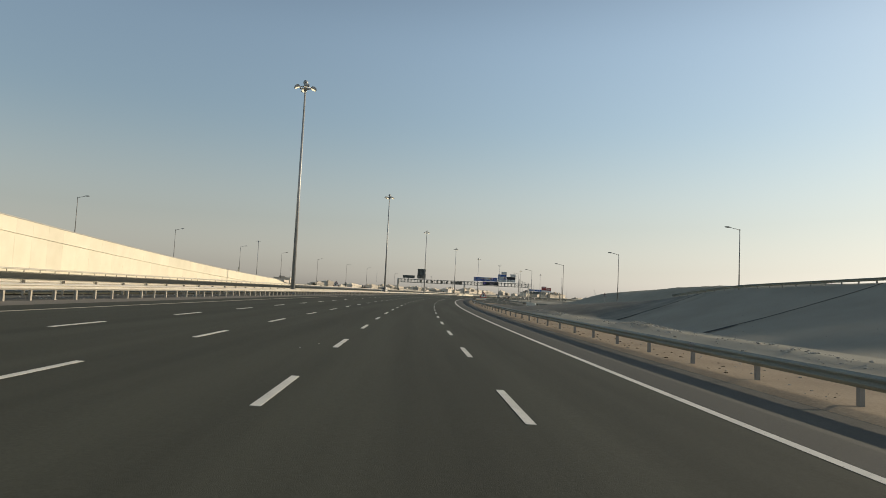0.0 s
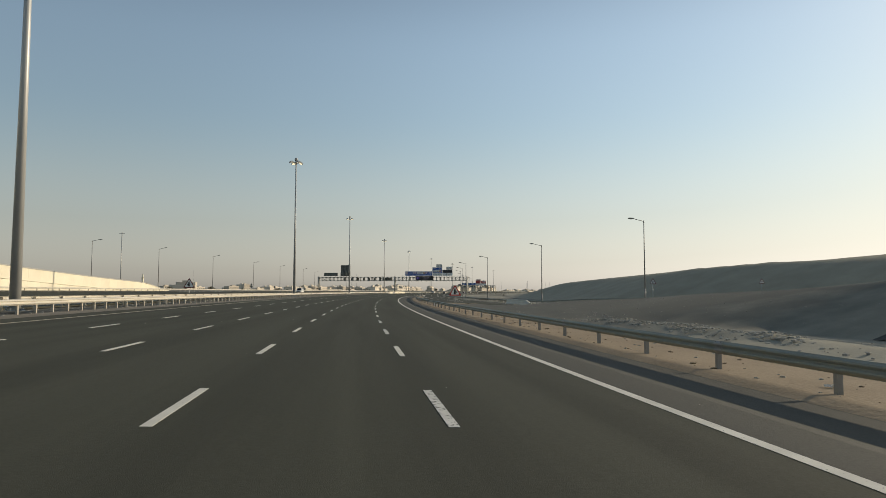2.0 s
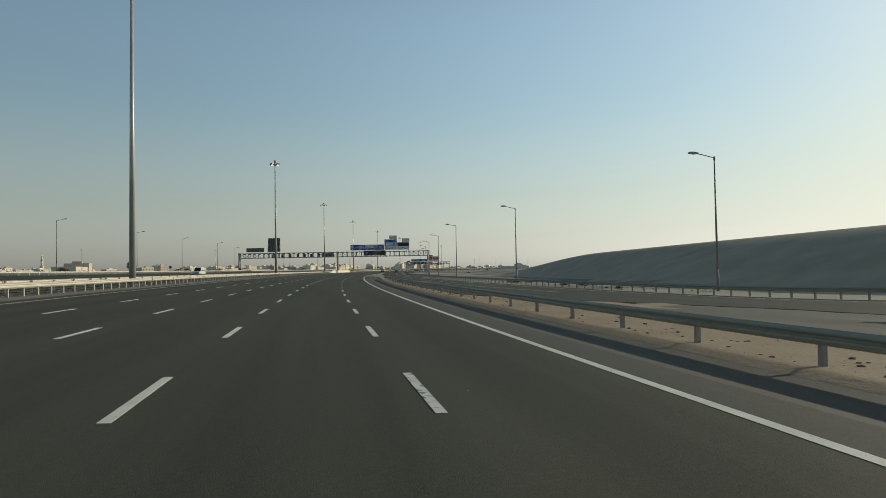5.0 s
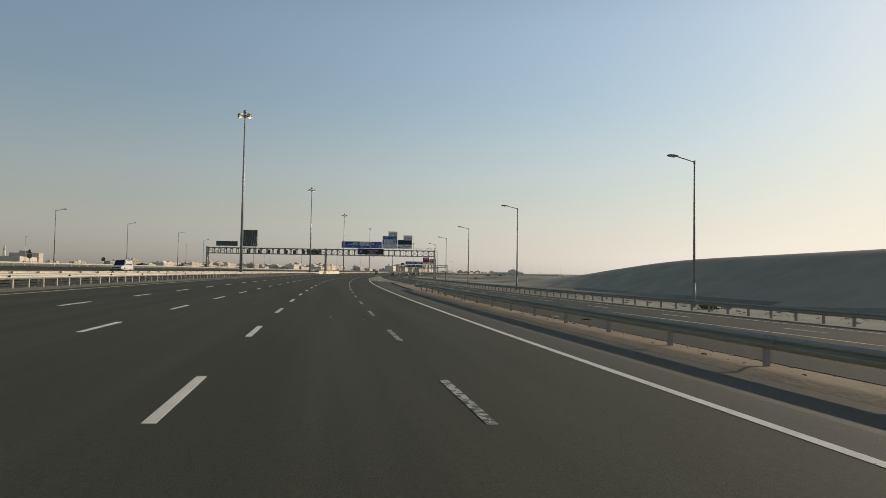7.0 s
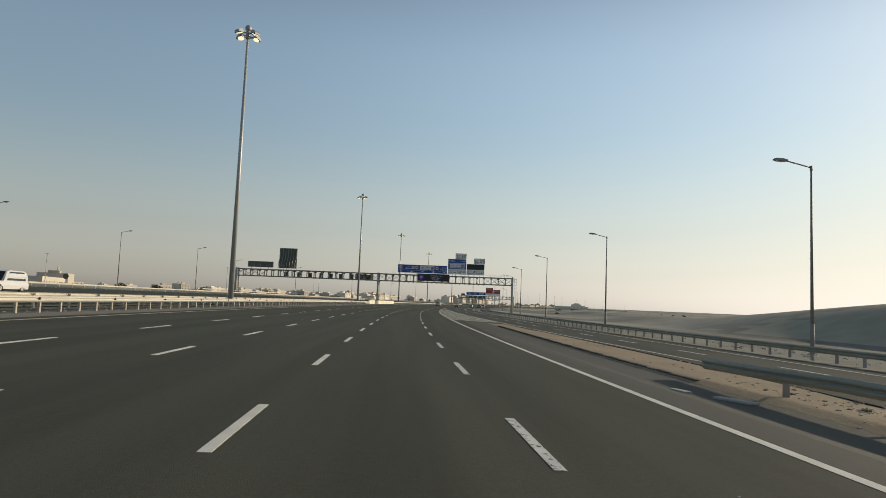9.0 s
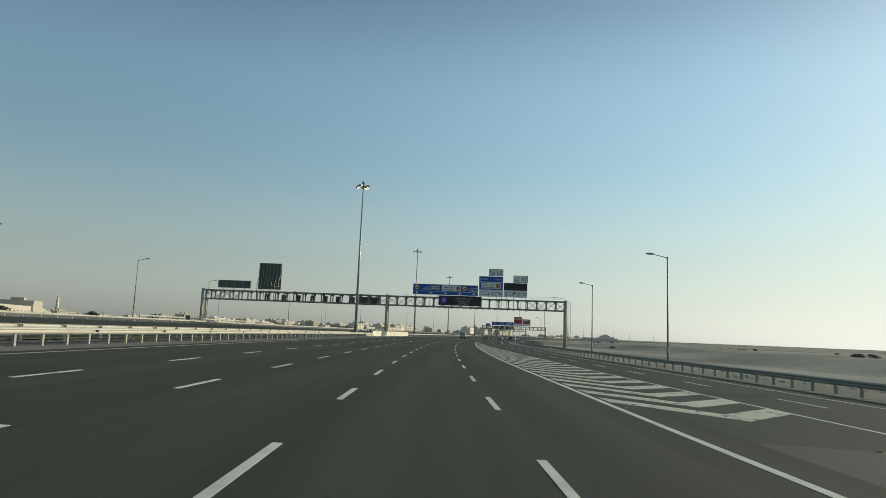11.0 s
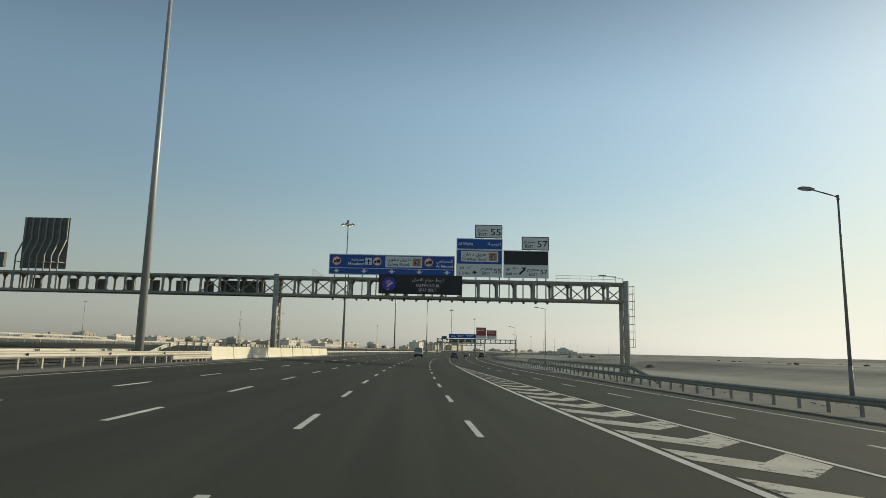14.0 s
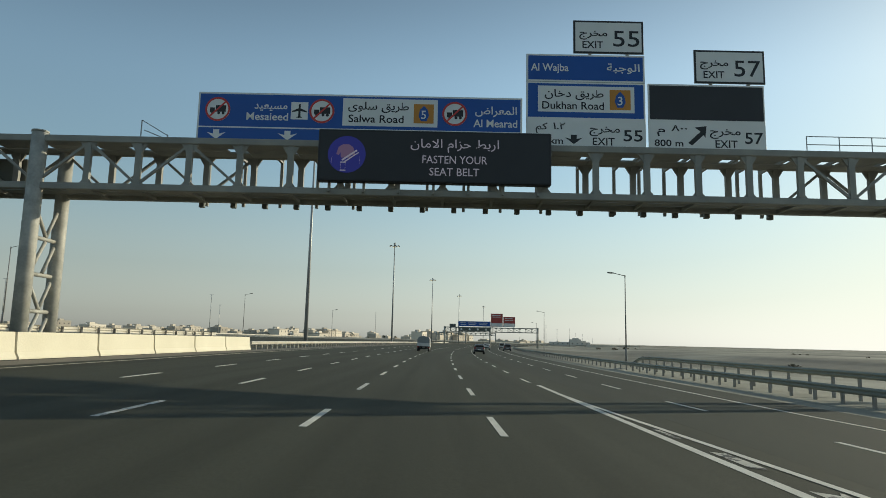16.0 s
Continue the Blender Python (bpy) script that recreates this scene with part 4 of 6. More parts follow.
# ladder, handrails and small lamp at the right end
bm = bmesh.new()
for y in (1.2, 1.65):
    bar(bm, (46.35, y, 1.6), (46.35, y, 11.0), 0.05, 0.05)
for i in range(32):
    bar(bm, (46.35, 1.2, 1.7 + 0.29 * i), (46.35, 1.65, 1.7 + 0.29 * i), 0.03, 0.03)
for i in range(9):
    z = 2.6 + 1.0 * i
    bar(bm, (46.35, 1.0, z), (47.0, 1.0, z), 0.03, 0.05)
    bar(bm, (46.35, 1.85, z), (47.0, 1.85, z), 0.03, 0.05)
    bar(bm, (47.0, 1.0, z), (47.0, 1.85, z), 0.03, 0.05)
for y in (1.0, 1.85):
    bar(bm, (47.0, y, 2.6), (47.0, y, 10.7), 0.04, 0.04)
part("ladder", bm, M_truss, g1, "caged steel ladder")
bm = bmesh.new()
for z in (11.35, 11.75):
    bar(bm, (36.6, 0.3, z), (44.4, 0.3, z), 0.035, 0.035)
for i in range(6):
    bar(bm, (36.6 + 1.56 * i, 0.3, 10.9), (36.6 + 1.56 * i, 0.3, 11.75), 0.035, 0.035)
part("handrail", bm, M_zinc, g1)
bm = bmesh.new()
for a, b in (((4.6, 11.9), (5.9, 11.15)), ((4.75, 11.4), (5.9, 10.95)), ((4.6, 10.9), (4.6, 11.9)), ((5.9, 10.9), (5.9, 11.2))):
    bar(bm, (a[0], 0.4, a[1]), (b[0], 0.4, b[1]), 0.04, 0.04)
part("handrail", bm, M_zinc, g1)
bm = bmesh.new()
tube(bm, (45.6, 1.2, 10.9), (45.6, 1.2, 11.6), 0.05, seg=8)
tube(bm, (45.6, 1.2, 11.55), (43.2, 1.2, 11.95), 0.035, seg=8)
prism(bm, [(43.3, 11.88), (43.3, 12.0), (42.5, 12.05), (42.35, 11.95), (42.5, 11.88)], 1.05, 1.35)
part("gantry_lamp", bm, M_zinc, g1, "small lamp on an arm")
# backs of the panels that the other carriageway reads, seen through the left girder
PANEL = bmesh.new()
box(PANEL, -0.68, 0.68, DEPTH + 0.2, DEPTH + 0.32, 8.7, 10.25, 0.03)
PANEL_ME = bpy.data.meshes.new("lane_signal")
PANEL.to_mesh(PANEL_ME)
PANEL_ME.materials.append(M_backing)
for u in (-32.8, -28.15, -24.3, -20.3, -17.0, -13.45, -9.7):
    part("lane_signal", PANEL_ME, None, g1, "dark back of a lane signal").location = (u, 0, 0)
bm = bmesh.new()
box(bm, -8.4, -2.1, DEPTH + 0.2, DEPTH + 0.45, 8.7, 10.4, 0.04)
part("message_board_back", bm, M_backing, g1, "dark back of a message board")

# ---- lettering ----
FORMS = {"ا": (0xFE8D, 2), "ب": (0xFE8F, 4), "ة": (0xFE93, 2), "ج": (0xFE9D, 4), "ح": (0xFEA1, 4), "خ": (0xFEA5, 4), "د": (0xFEA9, 2),
         "ر": (0xFEAD, 2), "ز": (0xFEAF, 2), "س": (0xFEB1, 4), "ض": (0xFEBD, 4), "ط": (0xFEC1, 4), "ع": (0xFEC9, 4), "ق": (0xFED5, 4),
         "ك": (0xFED9, 4), "ل": (0xFEDD, 4), "م": (0xFEE1, 4), "ن": (0xFEE5, 4), "و": (0xFEED, 2), "ى": (0xFEEF, 2), "ي": (0xFEF1, 4)}


def arabic(word):
    """Joined letter forms of one word, in the order in which they are drawn from the left."""
    out, joined, i = [], False, 0
    while i < len(word):
        ch = word[i]
        if word[i:i + 2] == "لا":
            out.append(chr(0xFEFC if joined else 0xFEFB))
            joined, i = False, i + 2
            continue
        if ch not in FORMS:
            out.append(ch)
            joined, i = False, i + 1
            continue
        base, kinds = FORMS[ch]
        nxt = i + 1 < len(word) and word[i + 1] in FORMS and kinds == 4
        out.append(chr(base + (3 if joined and nxt else 1 if joined else 2 if nxt else 0)))
        joined, i = nxt, i + 1
    return "".join(reversed(out))


def arabic_line(text):
    return " ".join(arabic(w) for w in reversed(text.split(" ")))


def lettering(name, text, x, z, y, height, mat, parent, width=None, align="LEFT", bold=0.0):
    """Flat letters standing 5 mm proud of a sign; x, z: lower edge of the line; height of a capital."""
    cu = bpy.data.curves.new(name, "FONT")
    cu.body, cu.align_x, cu.size, cu.extrude, cu.offset = text, align, height / 0.72, 0.003, bold
    cu.resolution_u = 3
    tmp = new(name, cu)
    me = bpy.data.meshes.new_from_object(tmp.evaluated_get(bpy.context.evaluated_depsgraph_get()))
    bpy.data.objects.remove(tmp)
    bpy.data.curves.remove(cu)
    me.materials.clear()
    me.materials.append(mat)
    xs = [v.co.x for v in me.vertices] or [0, 1]
    f = width / max(1e-3, max(xs) - min(xs)) if width else 1.0
    me.transform(Matrix.Diagonal((f, 1, 1, 1)))
    ob = part(name, me, None, parent)
    ob.matrix_basis = pose(x, y - 0.006, z, 90, 0, 0)
    return ob


def plate(bm, x0, x1, z0, z1, y, t=0.01, bevel=0.0):
    return box(bm, x0, x1, y - t, y, z0, z1, bevel)


def sign(name, label, x0, x1, z0, z1, y, mat, m, border=M_white, category="road sign", group="signs on the gantry", posts=(), foot=8.28, rim=0.10):
    """A flat sign panel with its border and the rear posts that carry it. Returns the thing; x, z are the gantry's."""
    root = thing(name, m @ Matrix.Translation((0, y, 0)), label, category, group)
    bm = bmesh.new()
    box(bm, x0, x1, 0.0, 0.07, z0, z1, 0.012)
    part("panel", bm, M_zinc, root)
    bm = bmesh.new()
    plate(bm, x0 + 0.01, x1 - 0.01, z0 + 0.01, z1 - 0.01, -0.001, 0.004)
    part("border", bm, border, root)
    bm = bmesh.new()
    plate(bm, x0 + rim, x1 - rim, z0 + rim, z1 - rim, -0.0055, 0.004)
    part("face", bm, mat, root)
    for u in posts:
        bm = bmesh.new()
        box(bm, u - 0.07, u + 0.07, 0.07, 0.22, foot, z1 - 0.1)
        if foot == 8.28:
            box(bm, u - 0.06, u + 0.06, -0.75, 0.07, 8.42, 8.54)
            box(bm, u - 0.06, u + 0.06, -0.75, 0.07, 10.6, 10.72)
        part("post", bm, M_truss, root)
    return root


def disc(bm, x, z, y, r, t, seg=28, hole=0.0):
    ring = [(x + r * math.cos(6.28319 * i / seg), z + r * math.sin(6.28319 * i / seg)) for i in range(seg)]
    if not hole:
        return prism(bm, ring, y - t, y)
    inner = [(x + hole * math.cos(6.28319 * i / seg), z + hole * math.sin(6.28319 * i / seg)) for i in range(seg)]
    a = [bm.verts.new((p, y - t, q)) for p, q in ring]
    b = [bm.verts.new((p, y - t, q)) for p, q in inner]
    for i in range(seg):
        j = (i + 1) % seg
        bm.faces.new((a[i], a[j], b[j], b[i]))
    bmesh.ops.recalc_face_normals(bm, faces=bm.faces[:])
    return bm


Y0 = -0.0105


def no_trucks(x, z, r, parent):
    bm = bmesh.new()
    disc(bm, x, z, Y0, r, 0.004)
    part("white_disc", bm, M_white, parent)
    bm = bmesh.new()
    y = Y0 - 0.005
    plate(bm, x - 0.62 * r, x - 0.22 * r, z - 0.28 * r, z + 0.12 * r, y, 0.003)
    plate(bm, x - 0.16 * r, x + 0.66 * r, z - 0.22 * r, z + 0.32 * r, y, 0.003)
    for dx in (-0.4, 0.1, 0.45):
        disc(bm, x + dx * r, z - 0.32 * r, y, 0.12 * r, 0.003, 12)
    part("truck_symbol", bm, M_black, parent)
    bm = bmesh.new()
    disc(bm, x, z, Y0 - 0.009, r, 0.003, 32, r * 0.84)
    bar(bm, (x - 0.62 * r, Y0 - 0.0115, z - 0.62 * r), (x + 0.62 * r, Y0 - 0.0115, z + 0.62 * r), 0.003, 0.13 * r)
    part("red_ring", bm, M_red, parent)


def down_arrow(x, z, w, h, mat, parent):
    bm = bmesh.new()
    prism(bm, [(x, z), (x + w / 2, z + h * 0.72), (x + w * 0.16, z + h * 0.55), (x + w * 0.16, z + h), (x - w * 0.16, z + h), (x - w * 0.16, z + h * 0.55), (x - w / 2, z + h * 0.72)], Y0 - 0.011, Y0 - 0.006)
    part("arrow", bm, mat, parent)


def shield(x, z, w, digit, parent):
    bm = bmesh.new()
    plate(bm, x - w / 2, x + w / 2, z - w / 2, z + w / 2, Y0 - 0.004, 0.003)
    part("route_badge", bm, M_orange, parent)
    bm = bmesh.new()
    prism(bm, [(x, z + 0.42 * w), (x + 0.2 * w, z + 0.2 * w), (x + 0.26 * w, z - 0.1 * w), (x + 0.14 * w, z - 0.38 * w), (x - 0.14 * w, z - 0.38 * w), (x - 0.26 * w, z - 0.1 * w), (x - 0.2 * w, z + 0.2 * w)], Y0 - 0.011, Y0 - 0.008)
    part("badge_shape", bm, M_blue, parent)
    lettering("lettering", digit, x, z - 0.26 * w, Y0 - 0.008, 0.44 * w, M_white, parent, align="CENTER", bold=0.006)


SY = 3.05
posts = [7.0 + 1.9 * i for i in range(9)]
sg1 = sign("direction_sign", "long blue lane direction sign with white Arabic and English names", 6.2, 23.3, 11.62, 14.42, SY, M_blue, G1, posts=posts)
bm = bmesh.new()
plate(bm, 6.25, 23.25, 12.48, 12.55, Y0, 0.004)
part("divider", bm, M_white, sg1)
for x, r in ((7.25, 0.66), (12.75, 0.66), (19.75, 0.66)):
    no_trucks(x, 13.48, r, sg1)
lettering("lettering", arabic("مسيعيد"), 10.95, 13.55, Y0, 0.40, M_white, sg1, 1.75, "RIGHT", 0.008)
lettering("lettering", "Mesaieed", 8.75, 12.93, Y0, 0.42, M_white, sg1, 2.2, bold=0.008)
bm = bmesh.new()
plate(bm, 11.12, 12.02, 13.0, 13.95, Y0, 0.004)
part("white_panel", bm, M_white, sg1)
bm = bmesh.new()
x, z, y = 11.57, 13.47, Y0 - 0.005
prism(bm, [(x - 0.05, z + 0.38), (x + 0.05, z + 0.38), (x + 0.06, z - 0.3), (x + 0.16, z - 0.38), (x - 0.16, z - 0.38), (x - 0.06, z - 0.3)], y - 0.003, y)
prism(bm, [(x - 0.4, z - 0.08), (x - 0.4, z - 0.02), (x, z + 0.17), (x + 0.4, z - 0.02), (x + 0.4, z - 0.08), (x, z + 0.0)], y - 0.0035, y)
part("plane_symbol", bm, M_black, sg1)
bm = bmesh.new()
plate(bm, 13.85, 18.85, 12.72, 14.22, Y0, 0.004)
part("white_panel", bm, M_white, sg1)
lettering("lettering", arabic_line("طريق سلوى"), 17.35, 13.62, Y0 - 0.004, 0.42, M_black, sg1, 3.2, "RIGHT", 0.006)
lettering("lettering", "Salwa Road", 14.15, 12.92, Y0 - 0.004, 0.42, M_black, sg1, 2.9, bold=0.006)
shield(18.12, 13.45, 1.05, "5", sg1)
lettering("lettering", arabic("المعراض"), 23.05, 13.50, Y0, 0.42, M_white, sg1, 2.2, "RIGHT", 0.008)
lettering("lettering", "Al Mearad", 20.75, 12.80, Y0, 0.42, M_white, sg1, 2.3, bold=0.008)
for x in (7.25, 11.0, 14.75, 18.5, 22.25):
    down_arrow(x, 11.85, 1.0, 0.52, M_white, sg1)

sg2 = sign("direction_sign", "blue road name sign with white panel and exit distance", 23.5, 29.78, 11.62, 15.38, SY, M_blue, G1, posts=(24.3, 26.2, 28.1, 29.4))
bm = bmesh.new()
plate(bm, 24.12, 29.2, 13.72, 15.15, Y0, 0.004)
plate(bm, 23.6, 29.68, 11.72, 13.42, Y0, 0.004)
part("white_panel", bm, M_white, sg2)
lettering("lettering", arabic_line("طريق دخان"), 27.6, 14.55, Y0 - 0.004, 0.42, M_black, sg2, 3.1, "RIGHT", 0.006)
lettering("lettering", "Dukhan Road", 24.3, 13.88, Y0 - 0.004, 0.42, M_black, sg2, 3.25, bold=0.006)
shield(28.45, 14.43, 1.1, "3", sg2)
lettering("lettering", arabic("كم"), 24.0, 12.75, Y0 - 0.004, 0.36, M_black, sg2, 0.62, "LEFT", 0.006)
lettering("lettering", "١.٢", 24.9, 12.78, Y0 - 0.004, 0.36, M_black, sg2, 0.62, "LEFT", 0.006)
lettering("lettering", "1.2 km", 23.82, 11.98, Y0 - 0.004, 0.36, M_black, sg2, 1.5, bold=0.006)
down_arrow(26.0, 11.98, 0.95, 0.5, M_black, sg2)
lettering("lettering", arabic("مخرج"), 28.45, 12.65, Y0 - 0.004, 0.40, M_black, sg2, 1.6, "RIGHT", 0.006)
lettering("lettering", "EXIT", 26.95, 11.95, Y0 - 0.004, 0.42, M_black, sg2, 1.15, bold=0.006)
lettering("lettering", "55", 28.55, 12.2, Y0 - 0.004, 0.62, M_black, sg2, 1.0, bold=0.008)
sg3 = sign("direction_sign", "narrow blue district sign with white lettering", 23.5, 29.78, 15.385, 16.92, SY, M_blue, G1)
lettering("lettering", "Al Wajba", 23.75, 15.98, Y0, 0.42, M_white, sg3, 2.0, bold=0.008)
lettering("lettering", arabic("الوجبة"), 29.55, 16.02, Y0, 0.42, M_white, sg3, 1.75, "RIGHT", 0.008)
sg4 = sign("exit_sign", "exit sign with blanked dark upper half and white lower half", 29.92, 36.05, 11.62, 15.38, SY, M_white, G1, posts=(30.7, 32.6, 34.5, 35.7), rim=0.08)
bm = bmesh.new()
plate(bm, 30.0, 35.97, 13.42, 15.28, Y0, 0.006)
part("blanking_panel", bm, M_dark, sg4, "dark grey sheet covering the sign's upper half")
lettering("lettering", arabic("م"), 30.35, 12.72, Y0, 0.36, M_black, sg4, 0.42, "LEFT", 0.006)
lettering("lettering", "٨٠٠", 31.1, 12.8, Y0, 0.34, M_black, sg4, 0.85, "LEFT", 0.006)
lettering("lettering", "800 m", 30.2, 11.98, Y0, 0.36, M_black, sg4, 1.5, bold=0.006)
bm = bmesh.new()
ar = [(-0.48, -0.42), (0.18, 0.2), (-0.12, 0.42), (0.5, 0.5), (0.42, -0.14), (0.34, 0.02), (-0.28, -0.56)]
prism(bm, [(32.45 + a, 12.6 + b) for a, b in ar], Y0 - 0.004, Y0)
part("arrow", bm, M_black, sg4)
lettering("lettering", arabic("مخرج"), 34.75, 12.65, Y0, 0.40, M_black, sg4, 1.6, "RIGHT", 0.006)
lettering("lettering", "EXIT", 33.35, 11.95, Y0, 0.42, M_black, sg4, 1.15, bold=0.006)
lettering("lettering", "57", 34.9, 12.2, Y0, 0.62, M_black, sg4, 0.95, bold=0.008)
for x0, z0, num in ((26.0, 17.0, "55"), (32.4, 15.46, "57")):
    p = sign("exit_number_plate", "white exit number plate with black border", x0, x0 + 3.75, z0, z0 + 1.86, SY, M_white, G1, M_black, posts=(x0 + 0.9, x0 + 2.9), foot=z0 - 1.2, rim=0.11)
    lettering("lettering", arabic("مخرج"), x0 + 1.85, z0 + 0.98, Y0, 0.38, M_black, p, 1.5, "RIGHT", 0.006)
    lettering("lettering", "EXIT", x0 + 0.45, z0 + 0.3, Y0, 0.40, M_black, p, 1.1, bold=0.006)
    lettering("lettering", num, x0 + 2.05, z0 + 0.42, Y0, 0.92, M_black, p, 1.4, bold=0.004)

# electronic message board on the girder's front
vm = thing("message_board", G1 @ Matrix.Translation((0, -0.35, 0)), "black electronic message board showing a seat belt notice", "message board")
bm = bmesh.new()
box(bm, 13.4, 24.25, -0.25, 0.2, 8.85, 11.33, 0.04)
part("housing", bm, M_black, vm)
bm = bmesh.new()
plate(bm, 13.5, 24.15, 8.95, 11.23, -0.253, 0.006)
part("screen", bm, M_dark, vm)
YV = -0.262
bm = bmesh.new()
disc(bm, 14.75, 10.12, YV, 0.88, 0.004)
part("symbol_disc", bm, M_led_blue, vm, "glowing blue disc")
bm = bmesh.new()
x, z, y = 14.7, 10.1, YV - 0.006
prism(bm, [(x - 0.13, z + 0.50), (x + 0.13, z + 0.50), (x + 0.34, z + 0.36), (x + 0.44, z + 0.02), (x + 0.32, z - 0.02), (x + 0.24, z + 0.12), (x + 0.22, z - 0.14), (x - 0.22, z - 0.14),
           (x - 0.24, z + 0.12), (x - 0.32, z - 0.02), (x - 0.44, z + 0.02), (x - 0.34, z + 0.36)], y - 0.003, y)
part("symbol_body", bm, M_led_pink, vm)
bm = bmesh.new()
for a, b, w in (((-0.62, -0.05), (-0.66, -0.42), 0.05), ((0.62, -0.05), (0.68, -0.42), 0.05), ((-0.16, -0.26), (0.52, 0.22), 0.08), ((-0.05, -0.34), (0.60, 0.12), 0.05),
                ((0.0, -0.36), (0.0, -0.74), 0.05), ((-0.22, -0.36), (-0.22, -0.74), 0.05), ((-0.24, -0.74), (0.02, -0.74), 0.05), ((-0.24, -0.36), (0.02, -0.36), 0.05)):
    bar(bm, (x + a[0], y - 0.005, z + a[1]), (x + b[0], y - 0.005, z + b[1]), 0.003, w)
part("symbol_lines", bm, M_led_white, vm)
lettering("lettering", arabic_line("اربط حزام الامان"), 21.85, 10.52, YV, 0.42, M_led_white, vm, 4.1, "RIGHT", 0.0)
lettering("lettering", "FASTEN YOUR", 19.75, 9.78, YV, 0.38, M_led_white, vm, 3.0, "CENTER", 0.0)
lettering("lettering", "SEAT BELT", 19.75, 9.20, YV, 0.38, M_led_white, vm, 2.3, "CENTER", 0.0)
bm = bmesh.new()
for i in range(7):
    bar(bm, (13.9 + 1.63 * i, 0.0, 8.45), (13.9 + 1.63 * i, 0.4, 8.45), 0.12, 0.1)
    box(bm, 13.85 + 1.63 * i, 13.97 + 1.63 * i, 0.15, 0.3, 8.35, 11.2)
part("bracket", bm, M_truss, vm)
# feet of sign posts under the lower chord
FOOT = bmesh.new()
box(FOOT, -0.13, 0.13, -0.13, 0.13, -0.42, 0.0, 0.02)
FOOT_ME = bpy.data.meshes.new("post_foot")
FOOT.to_mesh(FOOT_ME)
FOOT_ME.materials.append(M_backing)
for i in range(19):
    part("post_foot", FOOT_ME, None, g1).location = (7.0 + 1.6 * i, DEPTH + 0.25, 8.5)
# panels facing the other way, seen from behind
lb = thing("message_board", G1 @ Matrix.Translation((0, DEPTH, 0)), "dark back of a message board above the girder", "message board")
bm = bmesh.new()
box(bm, -46.4, -37.4, -0.1, 0.35, 11.6, 13.6, 0.04)
part("housing", bm, M_backing, lb)
bm = bmesh.new()
for i in range(5):
    box(bm, -46.3 + 2.19 * i, -46.2 + 2.19 * i, -0.16, -0.1, 11.65, 13.55)
box(bm, -46.4, -37.4, -0.15, -0.1, 13.5, 13.6)
part("rib", bm, M_truss, lb)
for u in (-45, -42, -39):
    bm = bmesh.new()
    box(bm, u - 0.08, u + 0.08, 0, 0.16, 10.8, 11.65)
    part("post", bm, M_truss, lb)
rs = thing("direction_sign", G1 @ Matrix.Translation((0, DEPTH, 0)), "dark ribbed back of a tall direction sign", "road sign", "signs on the gantry")
bm = bmesh.new()
box(bm, -35.4, -29.2, 0.12, 0.2, 11.5, 18.5, 0.02)
part("panel", bm, M_backing, rs)
for i in range(7):
    u = -35.1 + 0.95 * i
    bm = bmesh.new()
    bar(bm, (u, 0.0, 18.45), (u, 0.0, 15.4), 0.13, 0.2)
    bar(bm, (u, 0.0, 15.45), (u - 0.12, -1.2, 13.1), 0.12, 0.16)
    bar(bm, (u - 0.12, -1.2, 13.2), (u - 0.12, -1.2, 8.4), 0.12, 0.16)
    bar(bm, (u - 0.12, -1.2, 12.3), (u, 0.1, 12.3), 0.1, 0.1)
    part("post", bm, M_truss, rs)
bm = bmesh.new()
for z in (12.2, 14.0, 15.8, 17.6):
    box(bm, -35.3, -29.3, 0.06, 0.12, z, z + 0.08)
part("rib", bm, M_backing, rs)

# ---- second gantry, farther on ----
v = at(720, 6.1, 0)
G2 = pose(v.x, v.y, 0, 0, 0, yaw_at(720) + 1)
g2 = gantry(-19.7, 20.4, (-19.5, 0.0, 20.2), 5.8, 7.9, G2, 2.4, (0, 1, 4), "grey steel sign gantry far along the motorway", lambda u: -0.4, 2.2, 0.3)
d1 = sign("direction_sign", "long blue direction sign on the far gantry", -13.9, 0.1, 8.25, 10.45, 2.35, M_blue, G2, group="signs on the far gantry", posts=(-12, -7, -2), foot=6.0)
bm = bmesh.new()
for x0, x1, z in ((-13.0, -10.6, 9.6), (-9.5, -6.0, 9.6), (-5.0, -1.2, 9.6), (-12.8, -10.4, 8.9), (-9.2, -6.4, 8.9), (-4.6, -1.6, 8.9)):
    plate(bm, x0, x1, z, z + 0.25, Y0, 0.004)
part("writing", bm, M_white, d1)
for x0, x1, z1 in ((0.2, 5.3, 13.9), (5.5, 10.6, 12.6)):
    r = sign("direction_sign", "brown-red direction sign on the far gantry", x0, x1, 8.25, z1, 2.35, M_brown_red, G2, group="signs on the far gantry", posts=(x0 + 0.8, x1 - 0.8), foot=6.0)
    bm = bmesh.new()
    for i in range(2):
        plate(bm, x0 + 0.6, x1 - 0.9, z1 - 0.9 - 0.7 * i, z1 - 0.65 - 0.7 * i, Y0, 0.004)
    plate(bm, x0 + 0.2, x1 - 0.2, 8.4, 9.8, Y0, 0.003)
    part("writing", bm, M_white, r)
vb = thing("message_board", G2 @ Matrix.Translation((0, -0.3, 0)), "dark lane control board on the far gantry", "message board")
bm = bmesh.new()
box(bm, -13.4, 0.0, -0.2, 0.1, 6.2, 7.7, 0.03)
part("housing", bm, M_backing, vb)
for i in range(4):
    bm = bmesh.new()
    disc(bm, -12.2 + 3.5 * i, 6.95, -0.201, 0.45, 0.004, 16)
    part("speed_disc", bm, M_white, vb)
bm = bmesh.new()
box(bm, -17.6, -14.9, 2.3, 2.5, 7.6, 9.2)
